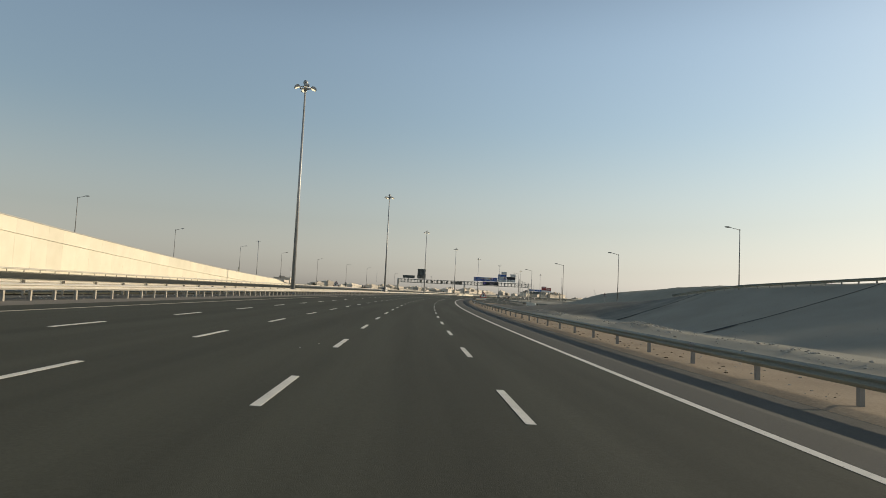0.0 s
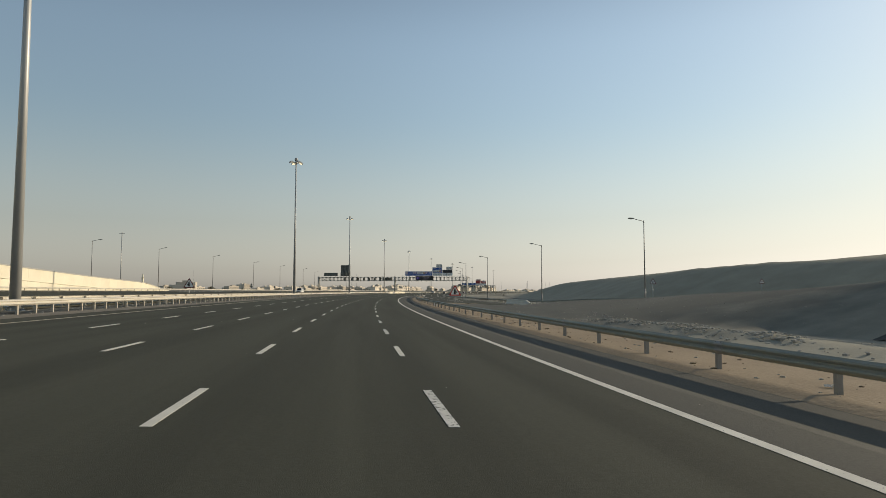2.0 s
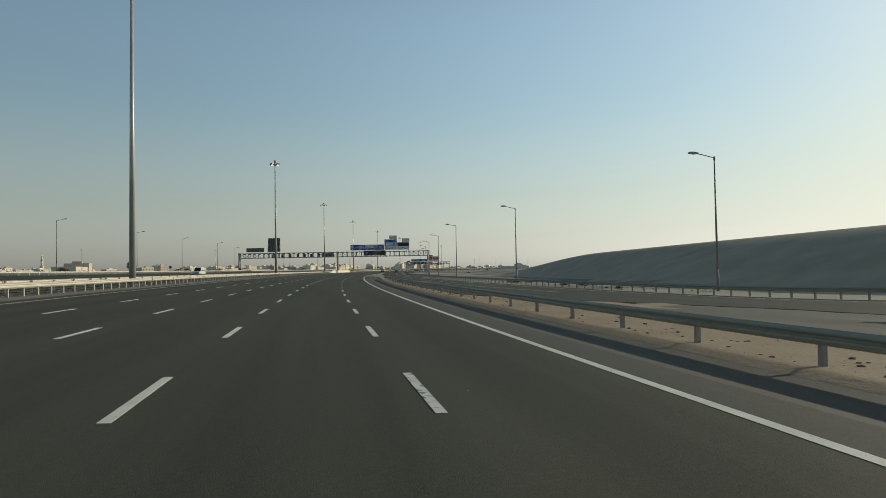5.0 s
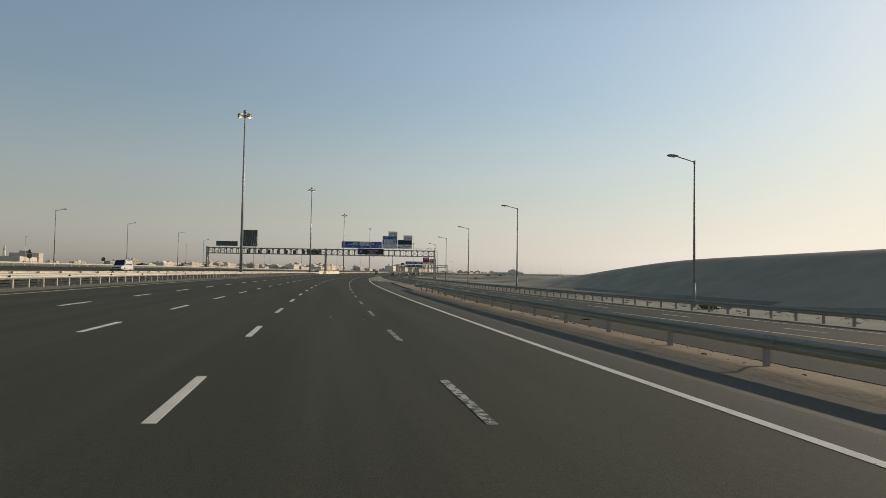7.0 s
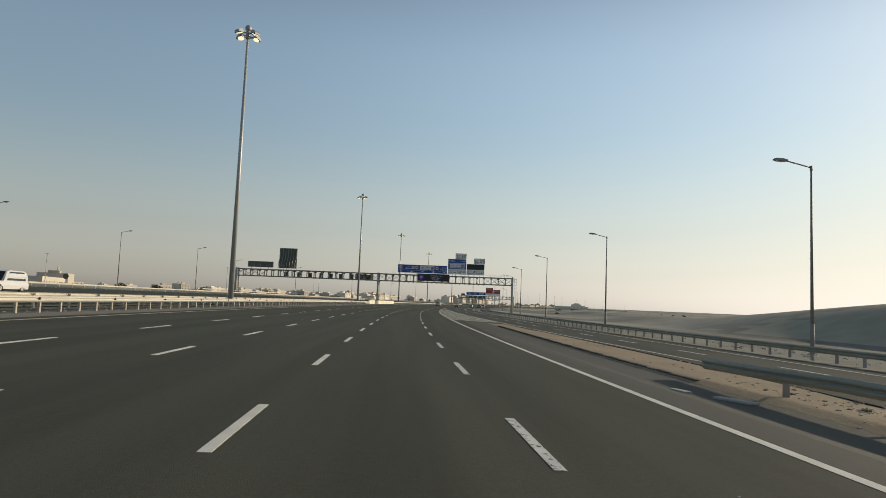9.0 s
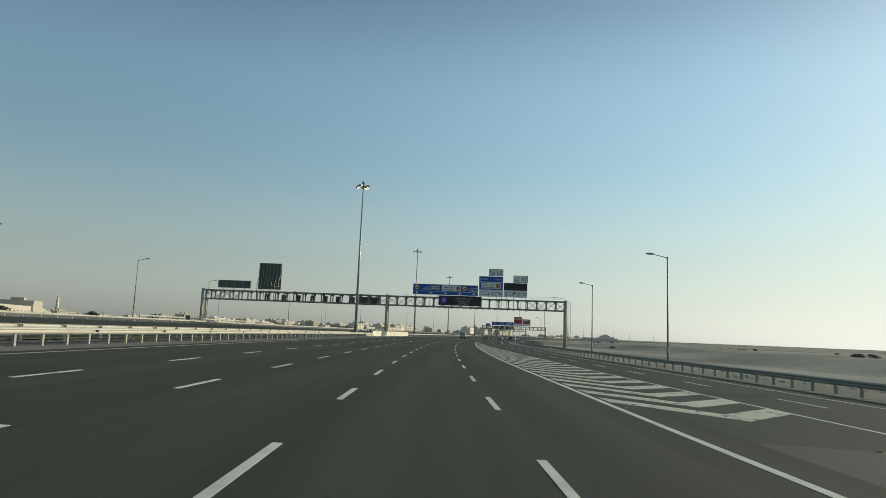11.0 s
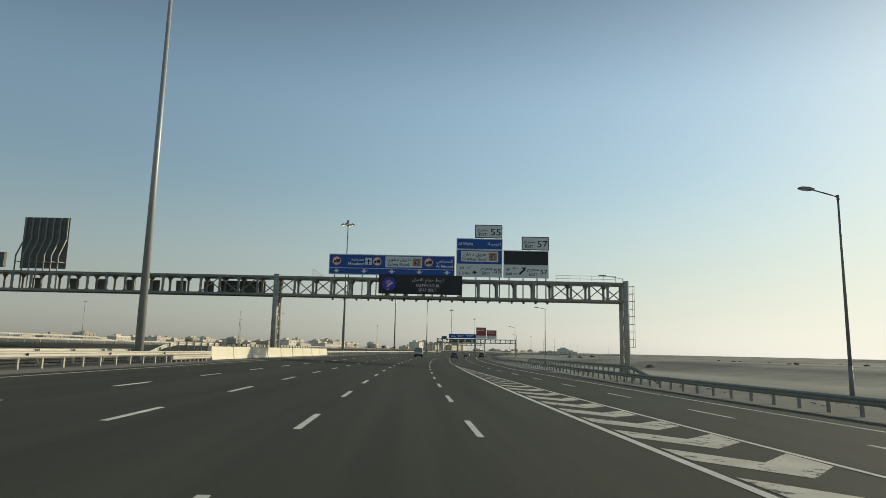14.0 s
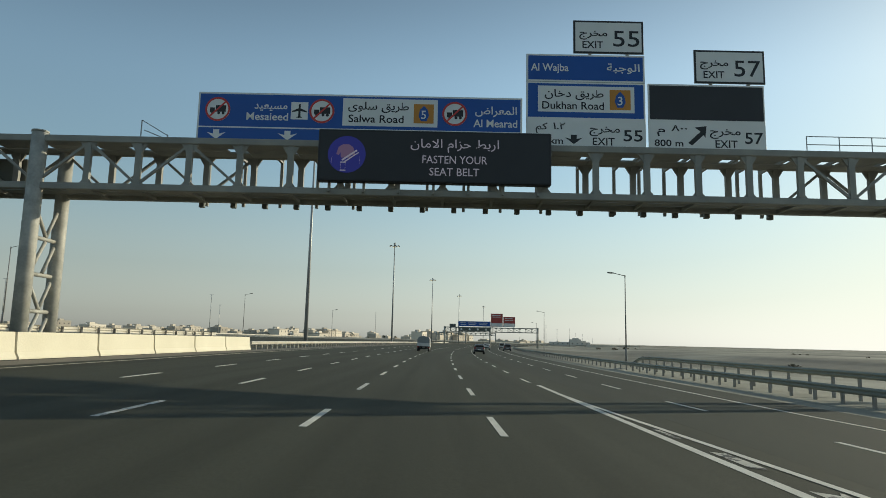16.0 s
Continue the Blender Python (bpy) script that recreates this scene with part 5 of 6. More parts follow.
part("panel_back", bm, M_backing, g2, "dark back of a small panel")

# ---- third gantry, farther still ----
v = at(884.5, -27.0, 0)
gantry(-20.6, 20.6, (-20.4, 0.0, 20.4), 5.9, 7.8, pose(v.x, v.y, 0, 0, 0, yaw_at(884) + 1), 3.4, (0, 1), "grey steel sign gantry in the hazy distance", lambda u: 0.4, 2.2, 0.3)

# ---- warning signs ----
def warning_sign(s, n, low, size, label, base=None, mirror=1, red=True):
    z = ground(s, n) if base is None else base
    v = at(s, n, z)
    root = thing("warning_sign", pose(v.x, v.y, v.z, 0, 0, yaw_at(s)), label, "warning sign")
    bm = bmesh.new()
    tube(bm, (0, 0.05, 0), (0, 0.05, low + size * 0.6), 0.032, seg=10)
    part("post", bm, M_pole, root)

    def tri(f):
        h, base_z = size * 0.87, low + size * 0.87 * (1 - f) * 0.36
        r = 0.055 * size * f
        pts = []
        for cx, cz, a0 in ((-size / 2 * f + 1.73 * r, base_z + r, 150), (size / 2 * f - 1.73 * r, base_z + r, 270), (0, base_z + h * f - 2 * r, 30)):
            pts += [(cx + r * math.cos(radians(a0 + 40 * i)), cz + r * math.sin(radians(a0 + 40 * i))) for i in range(4)]
        return pts
    bm = bmesh.new()
    prism(bm, tri(1.0), -0.012, 0.012)
    part("panel", bm, M_red if red else M_maroon, root, "red triangular border")
    bm = bmesh.new()
    prism(bm, tri(0.72 if red else 0.76), -0.017, -0.013)
    part("face", bm, M_white, root, "white triangular face")
    bm = bmesh.new()
    c = low + size * 0.12
    prism(bm, [(-0.09 * size, c), (0.05 * size, c), (0.05 * size, c + 0.34 * size), (-0.02 * size, c + 0.44 * size), (-0.09 * size, c + 0.34 * size)], -0.022, -0.018)
    bar(bm, (mirror * 0.17 * size, -0.0205, c + 0.1 * size), (mirror * 0.04 * size, -0.0205, c + 0.25 * size), 0.004, 0.07 * size)
    part("symbol", bm, M_black, root, "black merging road symbol")
    return root


warning_sign(126.8, 10.3, 1.47, 1.42, "red-bordered triangular merge warning sign on a white post")
warning_sign(127.3, -18.3, 1.62, 1.25, "dark red-bordered triangular merge sign standing in the median", mirror=-1, red=False)
warning_sign(129.5, 34.2, 2.1, 0.8, "small triangular bend warning sign on the slope", red=False)

warning_sign(129.9, 48.07, 2.62 - ground(129.9, 48.07), 0.72, "small triangular bend warning sign low on the hillside", red=False)

# marker post with white edges on the near rail
v = place(138.63, 9.16, -0.09)
mk = thing("marker_post", pose(v.x, v.y, v.z, 0, 0, yaw_at(138.63)), "white-edged marker plates on a guardrail post", "marker post")
for dx in (-0.13, 0.13):
    bm = bmesh.new()
    box(bm, dx - 0.06, dx + 0.06, -0.13, -0.10, 0.0, 0.60, 0.01)
    part("white_plate", bm, M_white, mk)

# ---- vehicles ----
def wheel(root, x, y, r, w):
    bm = bmesh.new()
    tube(bm, (x - w / 2, y, r), (x + w / 2, y, r), r, seg=20)
    bmesh.ops.bevel(bm, geom=[e for e in bm.edges if len(e.link_faces) == 2 and e.calc_face_angle(0) > 1.0], offset=0.03, segments=2, affect="EDGES")
    ty = part("wheel", bm, M_rubber, root, "black tyre")
    sgn = 1 if x > 0 else -1
    bm = bmesh.new()
    tube(bm, (x + sgn * (w / 2 - 0.02), y, r), (x + sgn * (w / 2 + 0.012), y, r), r * 0.62, r * 0.55, 16)
    part("rim", bm, M_zinc, ty, "grey metal rim")


def loft(bm, rows):
    """A rounded body from rows of (y, half width below, half width above, z below, z above)."""
    prev = None
    for y, wb, wt, zb, zt in rows:
        zm = zb + (zt - zb) * 0.45
        ring = [bm.verts.new(p) for p in ((-wb, y, zb), (wb, y, zb), (wb + 0.03, y, zm), (wt, y, zt - 0.05), (wt - 0.08, y, zt), (-wt + 0.08, y, zt), (-wt, y, zt - 0.05), (-wb - 0.03, y, zm))]
        if prev:
            for i in range(8):
                bm.faces.new((prev[i], prev[(i + 1) % 8], ring[(i + 1) % 8], ring[i]))
        else:
            bm.faces.new(ring[::-1])
        prev = ring
    bm.faces.new(prev)
    bmesh.ops.recalc_face_normals(bm, faces=bm.faces[:])
    return bm


def car(label, s, n, paint, turn=0, length=4.6, width=1.85, height=1.7, suv=True):
    """Rear at y = 0, front at y = length."""
    v = at(s, n, ground(s, n) if not paved(s, n) else -FALL * n)
    root = thing("car", pose(v.x, v.y, v.z, 0, math.degrees(math.atan(FALL)), yaw_at(s) + turn), label, "car", "cars on the road")
    w, L, h = width / 2, length, height
    bm = bmesh.new()
    loft(bm, [(0.0, w - 0.06, w - 0.08, 0.45, 0.95), (0.12, w, w - 0.02, 0.30, 1.0), (L * 0.7, w, w - 0.02, 0.28, 1.02), (L * 0.93, w - 0.05, w - 0.12, 0.30, 0.90), (L, w - 0.15, w - 0.2, 0.40, 0.72)])
    part("body", bm, paint, root)
    bm = bmesh.new()
    y1 = 0.10 if suv else 0.75
    loft(bm, [(y1, w - 0.1, w - 0.24, 0.98, h - 0.12), (y1 + 0.35, w - 0.08, w - 0.2, 0.98, h), (L * 0.5, w - 0.08, w - 0.2, 0.98, h), (L * 0.58, w - 0.08, w - 0.22, 0.98, h - 0.1), (L * 0.70, w - 0.1, w - 0.15, 0.98, 1.06)])
    part("cabin", bm, paint, root)
    bm = bmesh.new()
    prism(bm, [(-w + 0.2, 1.04), (w - 0.2, 1.04), (w - 0.32, h - 0.16), (-w + 0.32, h - 0.16)], y1 - 0.02, y1 + 0.12)
    part("rear_window", bm, M_glass, root, "dark rear window")
    bm = bmesh.new()
    lo, hi = (L * 0.705, w - 0.24, 1.07), (L * 0.592, w - 0.33, h - 0.13)
    vs = [bm.verts.new((sx * c[1], c[0] + d, c[2] + d)) for d in (0.0, 0.02) for c, sx in ((lo, -1), (lo, 1), (hi, 1), (hi, -1))]
    for f in ((3, 2, 1, 0), (4, 5, 6, 7), (0, 1, 5, 4), (1, 2, 6, 5), (2, 3, 7, 6), (3, 0, 4, 7)):
        bm.faces.new([vs[k] for k in f])
    part("windscreen", bm, M_glass, root, "dark windscreen")
    bm = bmesh.new()
    box(bm, -w + 0.42, w - 0.42, L - 0.08, L + 0.012, 0.50, 0.68, 0.01)
    part("grille", bm, M_rubber, root, "dark front grille")
    for sx in (-1, 1):
        bm = bmesh.new()
        a = [(y1 + 0.35, 1.06), (L * 0.62, 1.06), (L * 0.52, h - 0.14), (y1 + 0.5, h - 0.14)]
        xo, xi = sx * (w - 0.045), sx * (w - 0.165)
        vs = [bm.verts.new((xo if z < 1.2 else xi, y, z)) for y, z in a]
        vs2 = [bm.verts.new(((xo if z < 1.2 else xi) + sx * 0.012, y, z)) for y, z in a]
        bm.faces.new(vs)
        bm.faces.new(vs2[::-1])
        for i in range(4):
            bm.faces.new((vs[i], vs[(i + 1) % 4], vs2[(i + 1) % 4], vs2[i]))
        part("side_window", bm, M_glass, root, "dark side window")
        bm = bmesh.new()
        box(bm, sx * (w - 0.18) - 0.1, sx * (w - 0.18) + 0.1, -0.02, 0.08, 0.78, 1.02, 0.015)
        part("tail_lamp", bm, M_tail, root, "red tail lamp")
        bm = bmesh.new()
        box(bm, sx * (w - 0.36) - 0.16, sx * (w - 0.36) + 0.16, L - 0.16, L - 0.04, 0.6, 0.72, 0.015)
        part("headlamp", bm, M_lens, root, "clear headlamp")
        for y in (L * 0.2, L * 0.8):
            wheel(root, sx * (w - 0.1), y, 0.34, 0.22)
    bm = bmesh.new()
    box(bm, -w + 0.08, w - 0.08, -0.05, 0.12, 0.38, 0.58, 0.03)
    part("bumper", bm, M_rubber, root, "dark rear bumper")
    bm = bmesh.new()
    box(bm, -0.26, 0.26, -0.055, -0.04, 0.62, 0.74)
    part("number_plate", bm, M_white, root, "plain white plate")
    return root


def lorry(s, n):
    v = place(s, n)
    root = thing("lorry", pose(v.x, v.y, v.z, 0, math.degrees(math.atan(FALL)), yaw_at(s)), "small grey lorry with a canvas-covered load bed", "lorry")
    bm = bmesh.new()
    box(bm, -0.9, 0.9, 0.0, 3.2, 0.68, 0.78, 0.02)
    for x in (-0.35, 0.35):
        box(bm, x - 0.05, x + 0.05, 0.1, 5.0, 0.5, 0.68)
    part("chassis", bm, M_rubber, root)
    bm = bmesh.new()
    prism(bm, [(-0.92, 0.78), (0.92, 0.78), (0.92, 1.75), (0.72, 2.12), (0.3, 2.22), (-0.3, 2.22), (-0.72, 2.12), (-0.92, 1.75)], 0.0, 3.2)
    bmesh.ops.bevel(bm, geom=bm.edges[:], offset=0.03, segments=1, affect="EDGES")
    part("canvas_cover", bm, M_canvas, root, "grey canvas cover")
    bm = bmesh.new()
    box(bm, -0.93, 0.93, -0.04, 0.0, 0.75, 1.25, 0.01)
    part("tailgate", bm, M_carwhite, root, "white metal tailgate")
    bm = bmesh.new()
    loft(bm, [(3.3, 0.85, 0.8, 0.55, 1.95), (4.3, 0.86, 0.78, 0.5, 1.98), (4.85, 0.86, 0.74, 0.5, 1.3), (5.1, 0.82, 0.7, 0.5, 1.15)])
    part("cab", bm, M_carwhite, root, "white cab")
    for sx in (-1, 1):
        bm = bmesh.new()
        box(bm, sx * 0.78 - 0.1, sx * 0.78 + 0.1, -0.07, -0.03, 0.56, 0.72, 0.01)
        part("tail_lamp", bm, M_tail, root, "red tail lamp")
        for y in (0.75, 4.3):
            wheel(root, sx * 0.78, y, 0.36, 0.24)
    bm = bmesh.new()
    box(bm, -0.8, 0.8, 0.02, 0.12, 0.34, 0.5, 0.02)
    part("bumper", bm, M_rubber, root, "black rear bumper bar")


lorry(535.0, -2.75)
car("dark grey small car driving on the motorway", 537.0, 5.56, M_cargrey, 0, 4.1, 1.66, 1.46)
car("white off-road car on the opposite carriageway", 307.9, -36.2, M_carwhite, 180, 5.3, 2.05, 1.98)
car("white saloon car farther along the motorway", 606, 8.0, M_carwhite, 0, 4.5, 1.8, 1.45, False)
car("dark car on the slip road's outer lane", 598, 13.0, M_cargrey, 0)
car("white car far along the merging lane", 640, 12.5, M_carwhite, 0, 4.8, 1.9, 1.9)

# ---- town beyond the road ----
WIN = bmesh.new()
box(WIN, -0.5, 0.5, -0.06, 0.04, -0.6, 0.6)
WIN_ME = bpy.data.meshes.new("window")
WIN.to_mesh(WIN_ME)
WIN_ME.materials.append(M_window)
rng = random.Random(7)


def house(x, y, w, d, h, turn, z=0.0):
    root = thing("house", pose(x, y, z, 0, 0, turn), "pale flat-roofed house with a parapet and small dark windows", "house", "houses of the far town")
    bm = bmesh.new()
    box(bm, -w / 2, w / 2, -d / 2, d / 2, -1.5, h)
    part("wall", bm, M_house, root)
    bm = bmesh.new()
    for a in ((-w / 2, w / 2, -d / 2 - 0.1, -d / 2 + 0.2), (-w / 2, w / 2, d / 2 - 0.2, d / 2 + 0.1), (-w / 2 - 0.1, -w / 2 + 0.2, -d / 2, d / 2), (w / 2 - 0.2, w / 2 + 0.1, -d / 2, d / 2)):
        box(bm, *a, h - 0.2, h + 0.8)
    part("parapet", bm, M_house, root)
    bm = bmesh.new()
    q = rng.uniform(-0.2, 0.2) * w
    box(bm, q - w * 0.16, q + w * 0.16, -d * 0.1, d * 0.25, h, h + 2.4)
    part("stair_room", bm, M_house, root)
    if rng.random() < 0.5:
        bm = bmesh.new()
        tube(bm, (q - w * 0.3, 0, h), (q - w * 0.3, 0, h + 1.5), 0.8, seg=10)
        part("water_tank", bm, M_white, root)
    for st in range(max(1, int(h // 3.3))):
        k = max(2, int(w // 4))
        for i in range(k):
            for side in (-1, 1):
                ob = part("window", WIN_ME, None, root)
                ob.location = (-w / 2 + (i + 0.5) * w / k, side * d / 2, 1.9 + 3.3 * st)


def tree(x, y, h, z):
    root = thing("tree", pose(x, y, z, 0, 0, rng.uniform(0, 360)), "dusty dark green tree with an uneven crown", "tree", "trees of the far town")
    bm = bmesh.new()
    tube(bm, (0, 0, -0.3), (0.1, 0, h * 0.5), 0.16, 0.09, 7)
    for i in range(4):
        a = i * 1.6
        tube(bm, (0.08, 0, h * 0.42), (math.cos(a) * h * 0.22, math.sin(a) * h * 0.22, h * 0.72), 0.06, 0.03, 5)
    part("trunk", bm, M_shrub, root)
    bm = bmesh.new()
    for i in range(170):
        a, e, r = rng.uniform(0, 6.28), rng.uniform(-0.7, 1.4), h * 0.33 * rng.uniform(0.35, 1.0) ** 0.6
        c = Vector((math.cos(a) * math.cos(e) * r, math.sin(a) * math.cos(e) * r, h * 0.66 + math.sin(e) * r * 0.85))
        u = Vector((rng.gauss(0, 1), rng.gauss(0, 1), rng.gauss(0, 1))).normalized()
        t = u.orthogonal().normalized()
        q = h * 0.045 * rng.uniform(0.6, 1.5)
        p = [bm.verts.new(c + m) for m in (u * q, t * q * 0.6, -u * q, -t * q * 0.6)]
        bm.faces.new(p)
    part("crown", bm, M_tree, root, "dusty green leaves")


def far_place(s, n):
    v = at(s, n, ground(s, n))
    return v.x, v.y, v.z


EYE_X, EYE_Y = place(437, 0).x, place(437, 0).y


def town_place(az0, az1, d0, d1):
    """A place in the far town, by bearing and distance from the gantry."""
    a, d = radians(rng.uniform(az0, az1)), rng.uniform(d0, d1)
    return EYE_X + d * math.sin(a), EYE_Y + d * math.cos(a)


for i in range(130):
    if i < 62:
        x, y = town_place(-9, 6, 560, 980)
    elif i < 100:
        x, y = town_place(-34, -9, 580, 1000)
    else:
        x, y = town_place(3, 12.5, 720, 1500)
    far = math.hypot(x - EYE_X, y - EYE_Y)
    h = rng.choice((3.6, 4.0, 4.2, 6.6, 7.0)) if far < 650 else rng.choice((4.2, 6.8, 7.2, 7.5, 10.4))
    house(x, y, rng.uniform(8, 18), rng.uniform(8, 14), h, rng.uniform(42, 64), 1.4)
for i in range(34):
    d = rng.uniform(760, 1500)
    a = radians(14.5 + rng.uniform(-1.5, 9.0) + 0.004 * (d - 760))
    house(EYE_X + d * math.sin(a) - 12, EYE_Y + d * math.cos(a), rng.uniform(9, 18), rng.uniform(9, 14), rng.choice((3.6, 4.2, 6.8)), rng.uniform(40, 60), -1.0)
for i in range(10):
    x, y = town_place(14.4, 17.2, 640, 900)
    house(x, y, rng.uniform(10, 20), rng.uniform(9, 14), rng.choice((4.2, 6.8, 7.2)), rng.uniform(40, 60), 0.2)
for az, d, w, h in ((13.0, 560, 11, 7.2), (13.8, 600, 12, 8.4), (14.5, 575, 10, 6.4), (15.3, 640, 13, 8.6), (15.9, 720, 12, 7.4), (16.6, 700, 12, 9.0), (17.1, 780, 11, 7.0)):
    house(51.6 + d * math.sin(radians(az)), 433.5 + d * math.cos(radians(az)), w, 10, h, 55, 1.2)
for i in range(46):
    x, y = town_place(-30, 11, 470, 800)
    tree(x, y, rng.uniform(3.0, 5.5), 1.3)

# the long white building nearer the road, with its taller end block
x, y, z = far_place(578, -222)
hall = thing("meeting_hall", pose(x, y, z, 0, 0, 95), "long low white building with arched windows and a taller end block", "building")
bm = bmesh.new()
box(bm, -30, 16, -7, 7, -1, 5.4, 0.1)
part("wall", bm, M_house, hall)
bm = bmesh.new()
box(bm, 16.05, 30, -8, 8, -1, 8.2, 0.1)
box(bm, 18, 22, -3, 3, 8.2, 9.6, 0.1)
part("end_block", bm, M_house, hall)
for i in range(9):
    for side in (-1, 1):
        ob = part("window", WIN_ME, None, hall)
        ob.location = (-27 + 5 * i, side * 7.02, 2.6)

# white tower of the far town
x, y, z = far_place(950, -628)
tw = thing("minaret", pose(x, y, z) @ Matrix.Scale(1.4, 4), "slender white tower with a balcony and domed top", "tower")
bm = bmesh.new()
tube(bm, (0, 0, -1), (0, 0, 9), 1.7, 1.6, 8)
tube(bm, (0, 0, 9), (0, 0, 16), 1.25, 1.15, 12)
part("shaft", bm, M_cream, tw)
bm = bmesh.new()
tube(bm, (0, 0, 9), (0, 0, 9.9), 2.1, 2.2, 12)
tube(bm, (0, 0, 16), (0, 0, 16.7), 1.6, 1.7, 12)
part("balcony", bm, M_cream, tw)
bm = bmesh.new()
tube(bm, (0, 0, 16.7), (0, 0, 19.5), 0.85, 0.8, 12)
tube(bm, (0, 0, 19.5), (0, 0, 21.8), 0.8, 0.05, 12)
part("dome", bm, M_cream, tw)

# ---- the desert on the right ----
x, y, z = 42.25 + 900 * math.sin(radians(25.4)), 393.2 + 900 * math.cos(radians(25.4)), 0.4
fo = thing("block_building", pose(x, y, z, 0, 0, -25), "low grey-brown block building with a taller wing", "building")
bm = bmesh.new()
box(bm, -27, 24, -6, 6, -1, 3.9)
part("wall", bm, M_block_house, fo)
bm = bmesh.new()
box(bm, -2, 13, -5, 5, 3.9, 7.4)
box(bm, 2, 10, -4, 4, 7.4, 9.0)
box(bm, 13, 19, -4, 4, 3.9, 5.6)
part("upper_storey", bm, M_block_house, fo)
for i in range(8):
    ob = part("window", WIN_ME, None, fo)
    ob.location = (-22 + 6 * i, -6, 2.0)


def shrub_mesh(seed, r, mat=M_shrub):
    rg = random.Random(seed)
    vs, fs = [], []
    for i in range(130):
        a, e = rg.uniform(0, 6.28), rg.uniform(0.05, 1.5)
        q = r * rg.uniform(0.3, 1.0)
        c = Vector((math.cos(a) * math.cos(e) * q, math.sin(a) * math.cos(e) * q, math.sin(e) * q * 0.6))
        u = Vector((rg.gauss(0, 1), rg.gauss(0, 1), rg.gauss(0, 1))).normalized()
        t = u.orthogonal().normalized()
        w = r * 0.16 * rg.uniform(0.5, 1.4)
        k = len(vs)
        vs += [c + u * w, c + t * w * 0.4, c - u * w, c - t * w * 0.4]
        fs.append((k, k + 1, k + 2, k + 3))
    return mesh_of("shrub", vs, fs, [mat])


SHRUBS = [shrub_mesh(i, 0.8 + 0.25 * i) for i in range(4)]
for i in range(70):
    if i < 7:
        s, n = rng.uniform(195, 245), 0
        n = ramp_line(s) + rng.uniform(11.5, 17)
    elif i < 50:
        s, n = rng.uniform(380, 800), rng.uniform(40, 330)
    else:
        s, n = rng.uniform(260, 520), -rng.uniform(72, 120)
    x, y, z = far_place(s, n)
    ob = tagged(new("shrub", SHRUBS[i % 4]), "dry brown desert shrub on the sand", "shrub", "desert shrubs")
    f = rng.uniform(0.5, 1.1) * (0.7 if i < 7 else 1.4 if i < 50 else 1.3)
    ob.matrix_world = pose(x, y, z - 0.03, 0, 0, rng.uniform(0, 360)) @ Matrix.Diagonal((f, f, f, 1))


WEED = shrub_mesh(9, 0.3, M_weed)
for s, n, f in ((247.2, 9.9, 0.5), (248.3, 9.75, 0.7), (249.0, 10.0, 0.45), (252.5, 9.8, 0.55), (255.4, 9.95, 0.4), (258.2, 9.7, 0.5)):
    x, y, z = far_place(s, n)
    ob = tagged(new("weed", WEED), "small green weed on the sandy verge", "weed", "weeds under the guardrail")
    ob.matrix_world = pose(x, y, z - 0.02, 0, 0, 70 * s) @ Matrix.Diagonal((f, f, f, 1))


def far_pole(s, n, h):
    x, y, z = far_place(s, n)
    root = thing("pole", pose(x, y, z), "thin grey pole standing far off in the desert", "pole", "far poles")
    bm = bmesh.new()
    tube(bm, (0, 0, -0.3), (0, 0, h), 0.16, 0.1, 8)
    part("shaft", bm, M_pole, root)
    bm = bmesh.new()
    bar(bm, (-0.8, 0, h - 0.3), (0.8, 0, h - 0.3), 0.12, 0.12)
    part("crossarm", bm, M_pole, root)


for s, n, h in ((241, -73, 15.6), (640, -150, 17), (720, -120, 18), (800, -160, 18), (880, -90, 18), (540, -190, 16)):
    far_pole(s, n, h)

for az, d in ((23.12, 563), (24.16, 704), (25.1, 657), (25.8, 896), (26.4, 986), (26.91, 1160), (27.37, 1409), (29.5, 1300), (21.2, 800)):
    root = thing("pole", pose(42.25 + d * math.sin(radians(az)), 393.2 + d * math.cos(radians(az)), -1.2), "thin grey pole standing far off in the desert", "pole", "far poles")
    bm = bmesh.new()
    tube(bm, (0, 0, -0.3), (0, 0, 17), 0.2, 0.12, 8)
    part("shaft", bm, M_pole, root)
    bm = bmesh.new()
    bar(bm, (-0.8, 0, 16.7), (0.8, 0, 16.7), 0.14, 0.14)
    part("crossarm", bm, M_pole, root)

# low pale boundary walls out on the flats
for az, d, l, turn in ((22.8, 720, 22, 8), (23.6, 780, 34, -5), (24.6, 700, 26, 12), (26.3, 820, 36, -8), (27.4, 760, 24, 5), (28.6, 900, 40, 10), (24.2, 980, 40, 0), (29.9, 860, 26, -6)):
    s = 393 + d
    x, y, z = 42.25 + d * math.sin(radians(az)), 393.2 + d * math.cos(radians(az)), -0.9
    w = thing("boundary_wall", pose(x, y, z, 0, 0, -az + turn), "low pale boundary wall out on the desert flats", "wall", "walls on the flats")
    bm = bmesh.new()
    box(bm, -l / 2, l / 2, -0.15, 0.15, -0.8, 1.7)
    part("wall", bm, M_house, w)
    bm = bmesh.new()
    box(bm, -l / 2 - 0.05, l / 2 + 0.05, -0.22, 0.22, 1.7, 1.8)
    part("coping", bm, M_concrete, w)

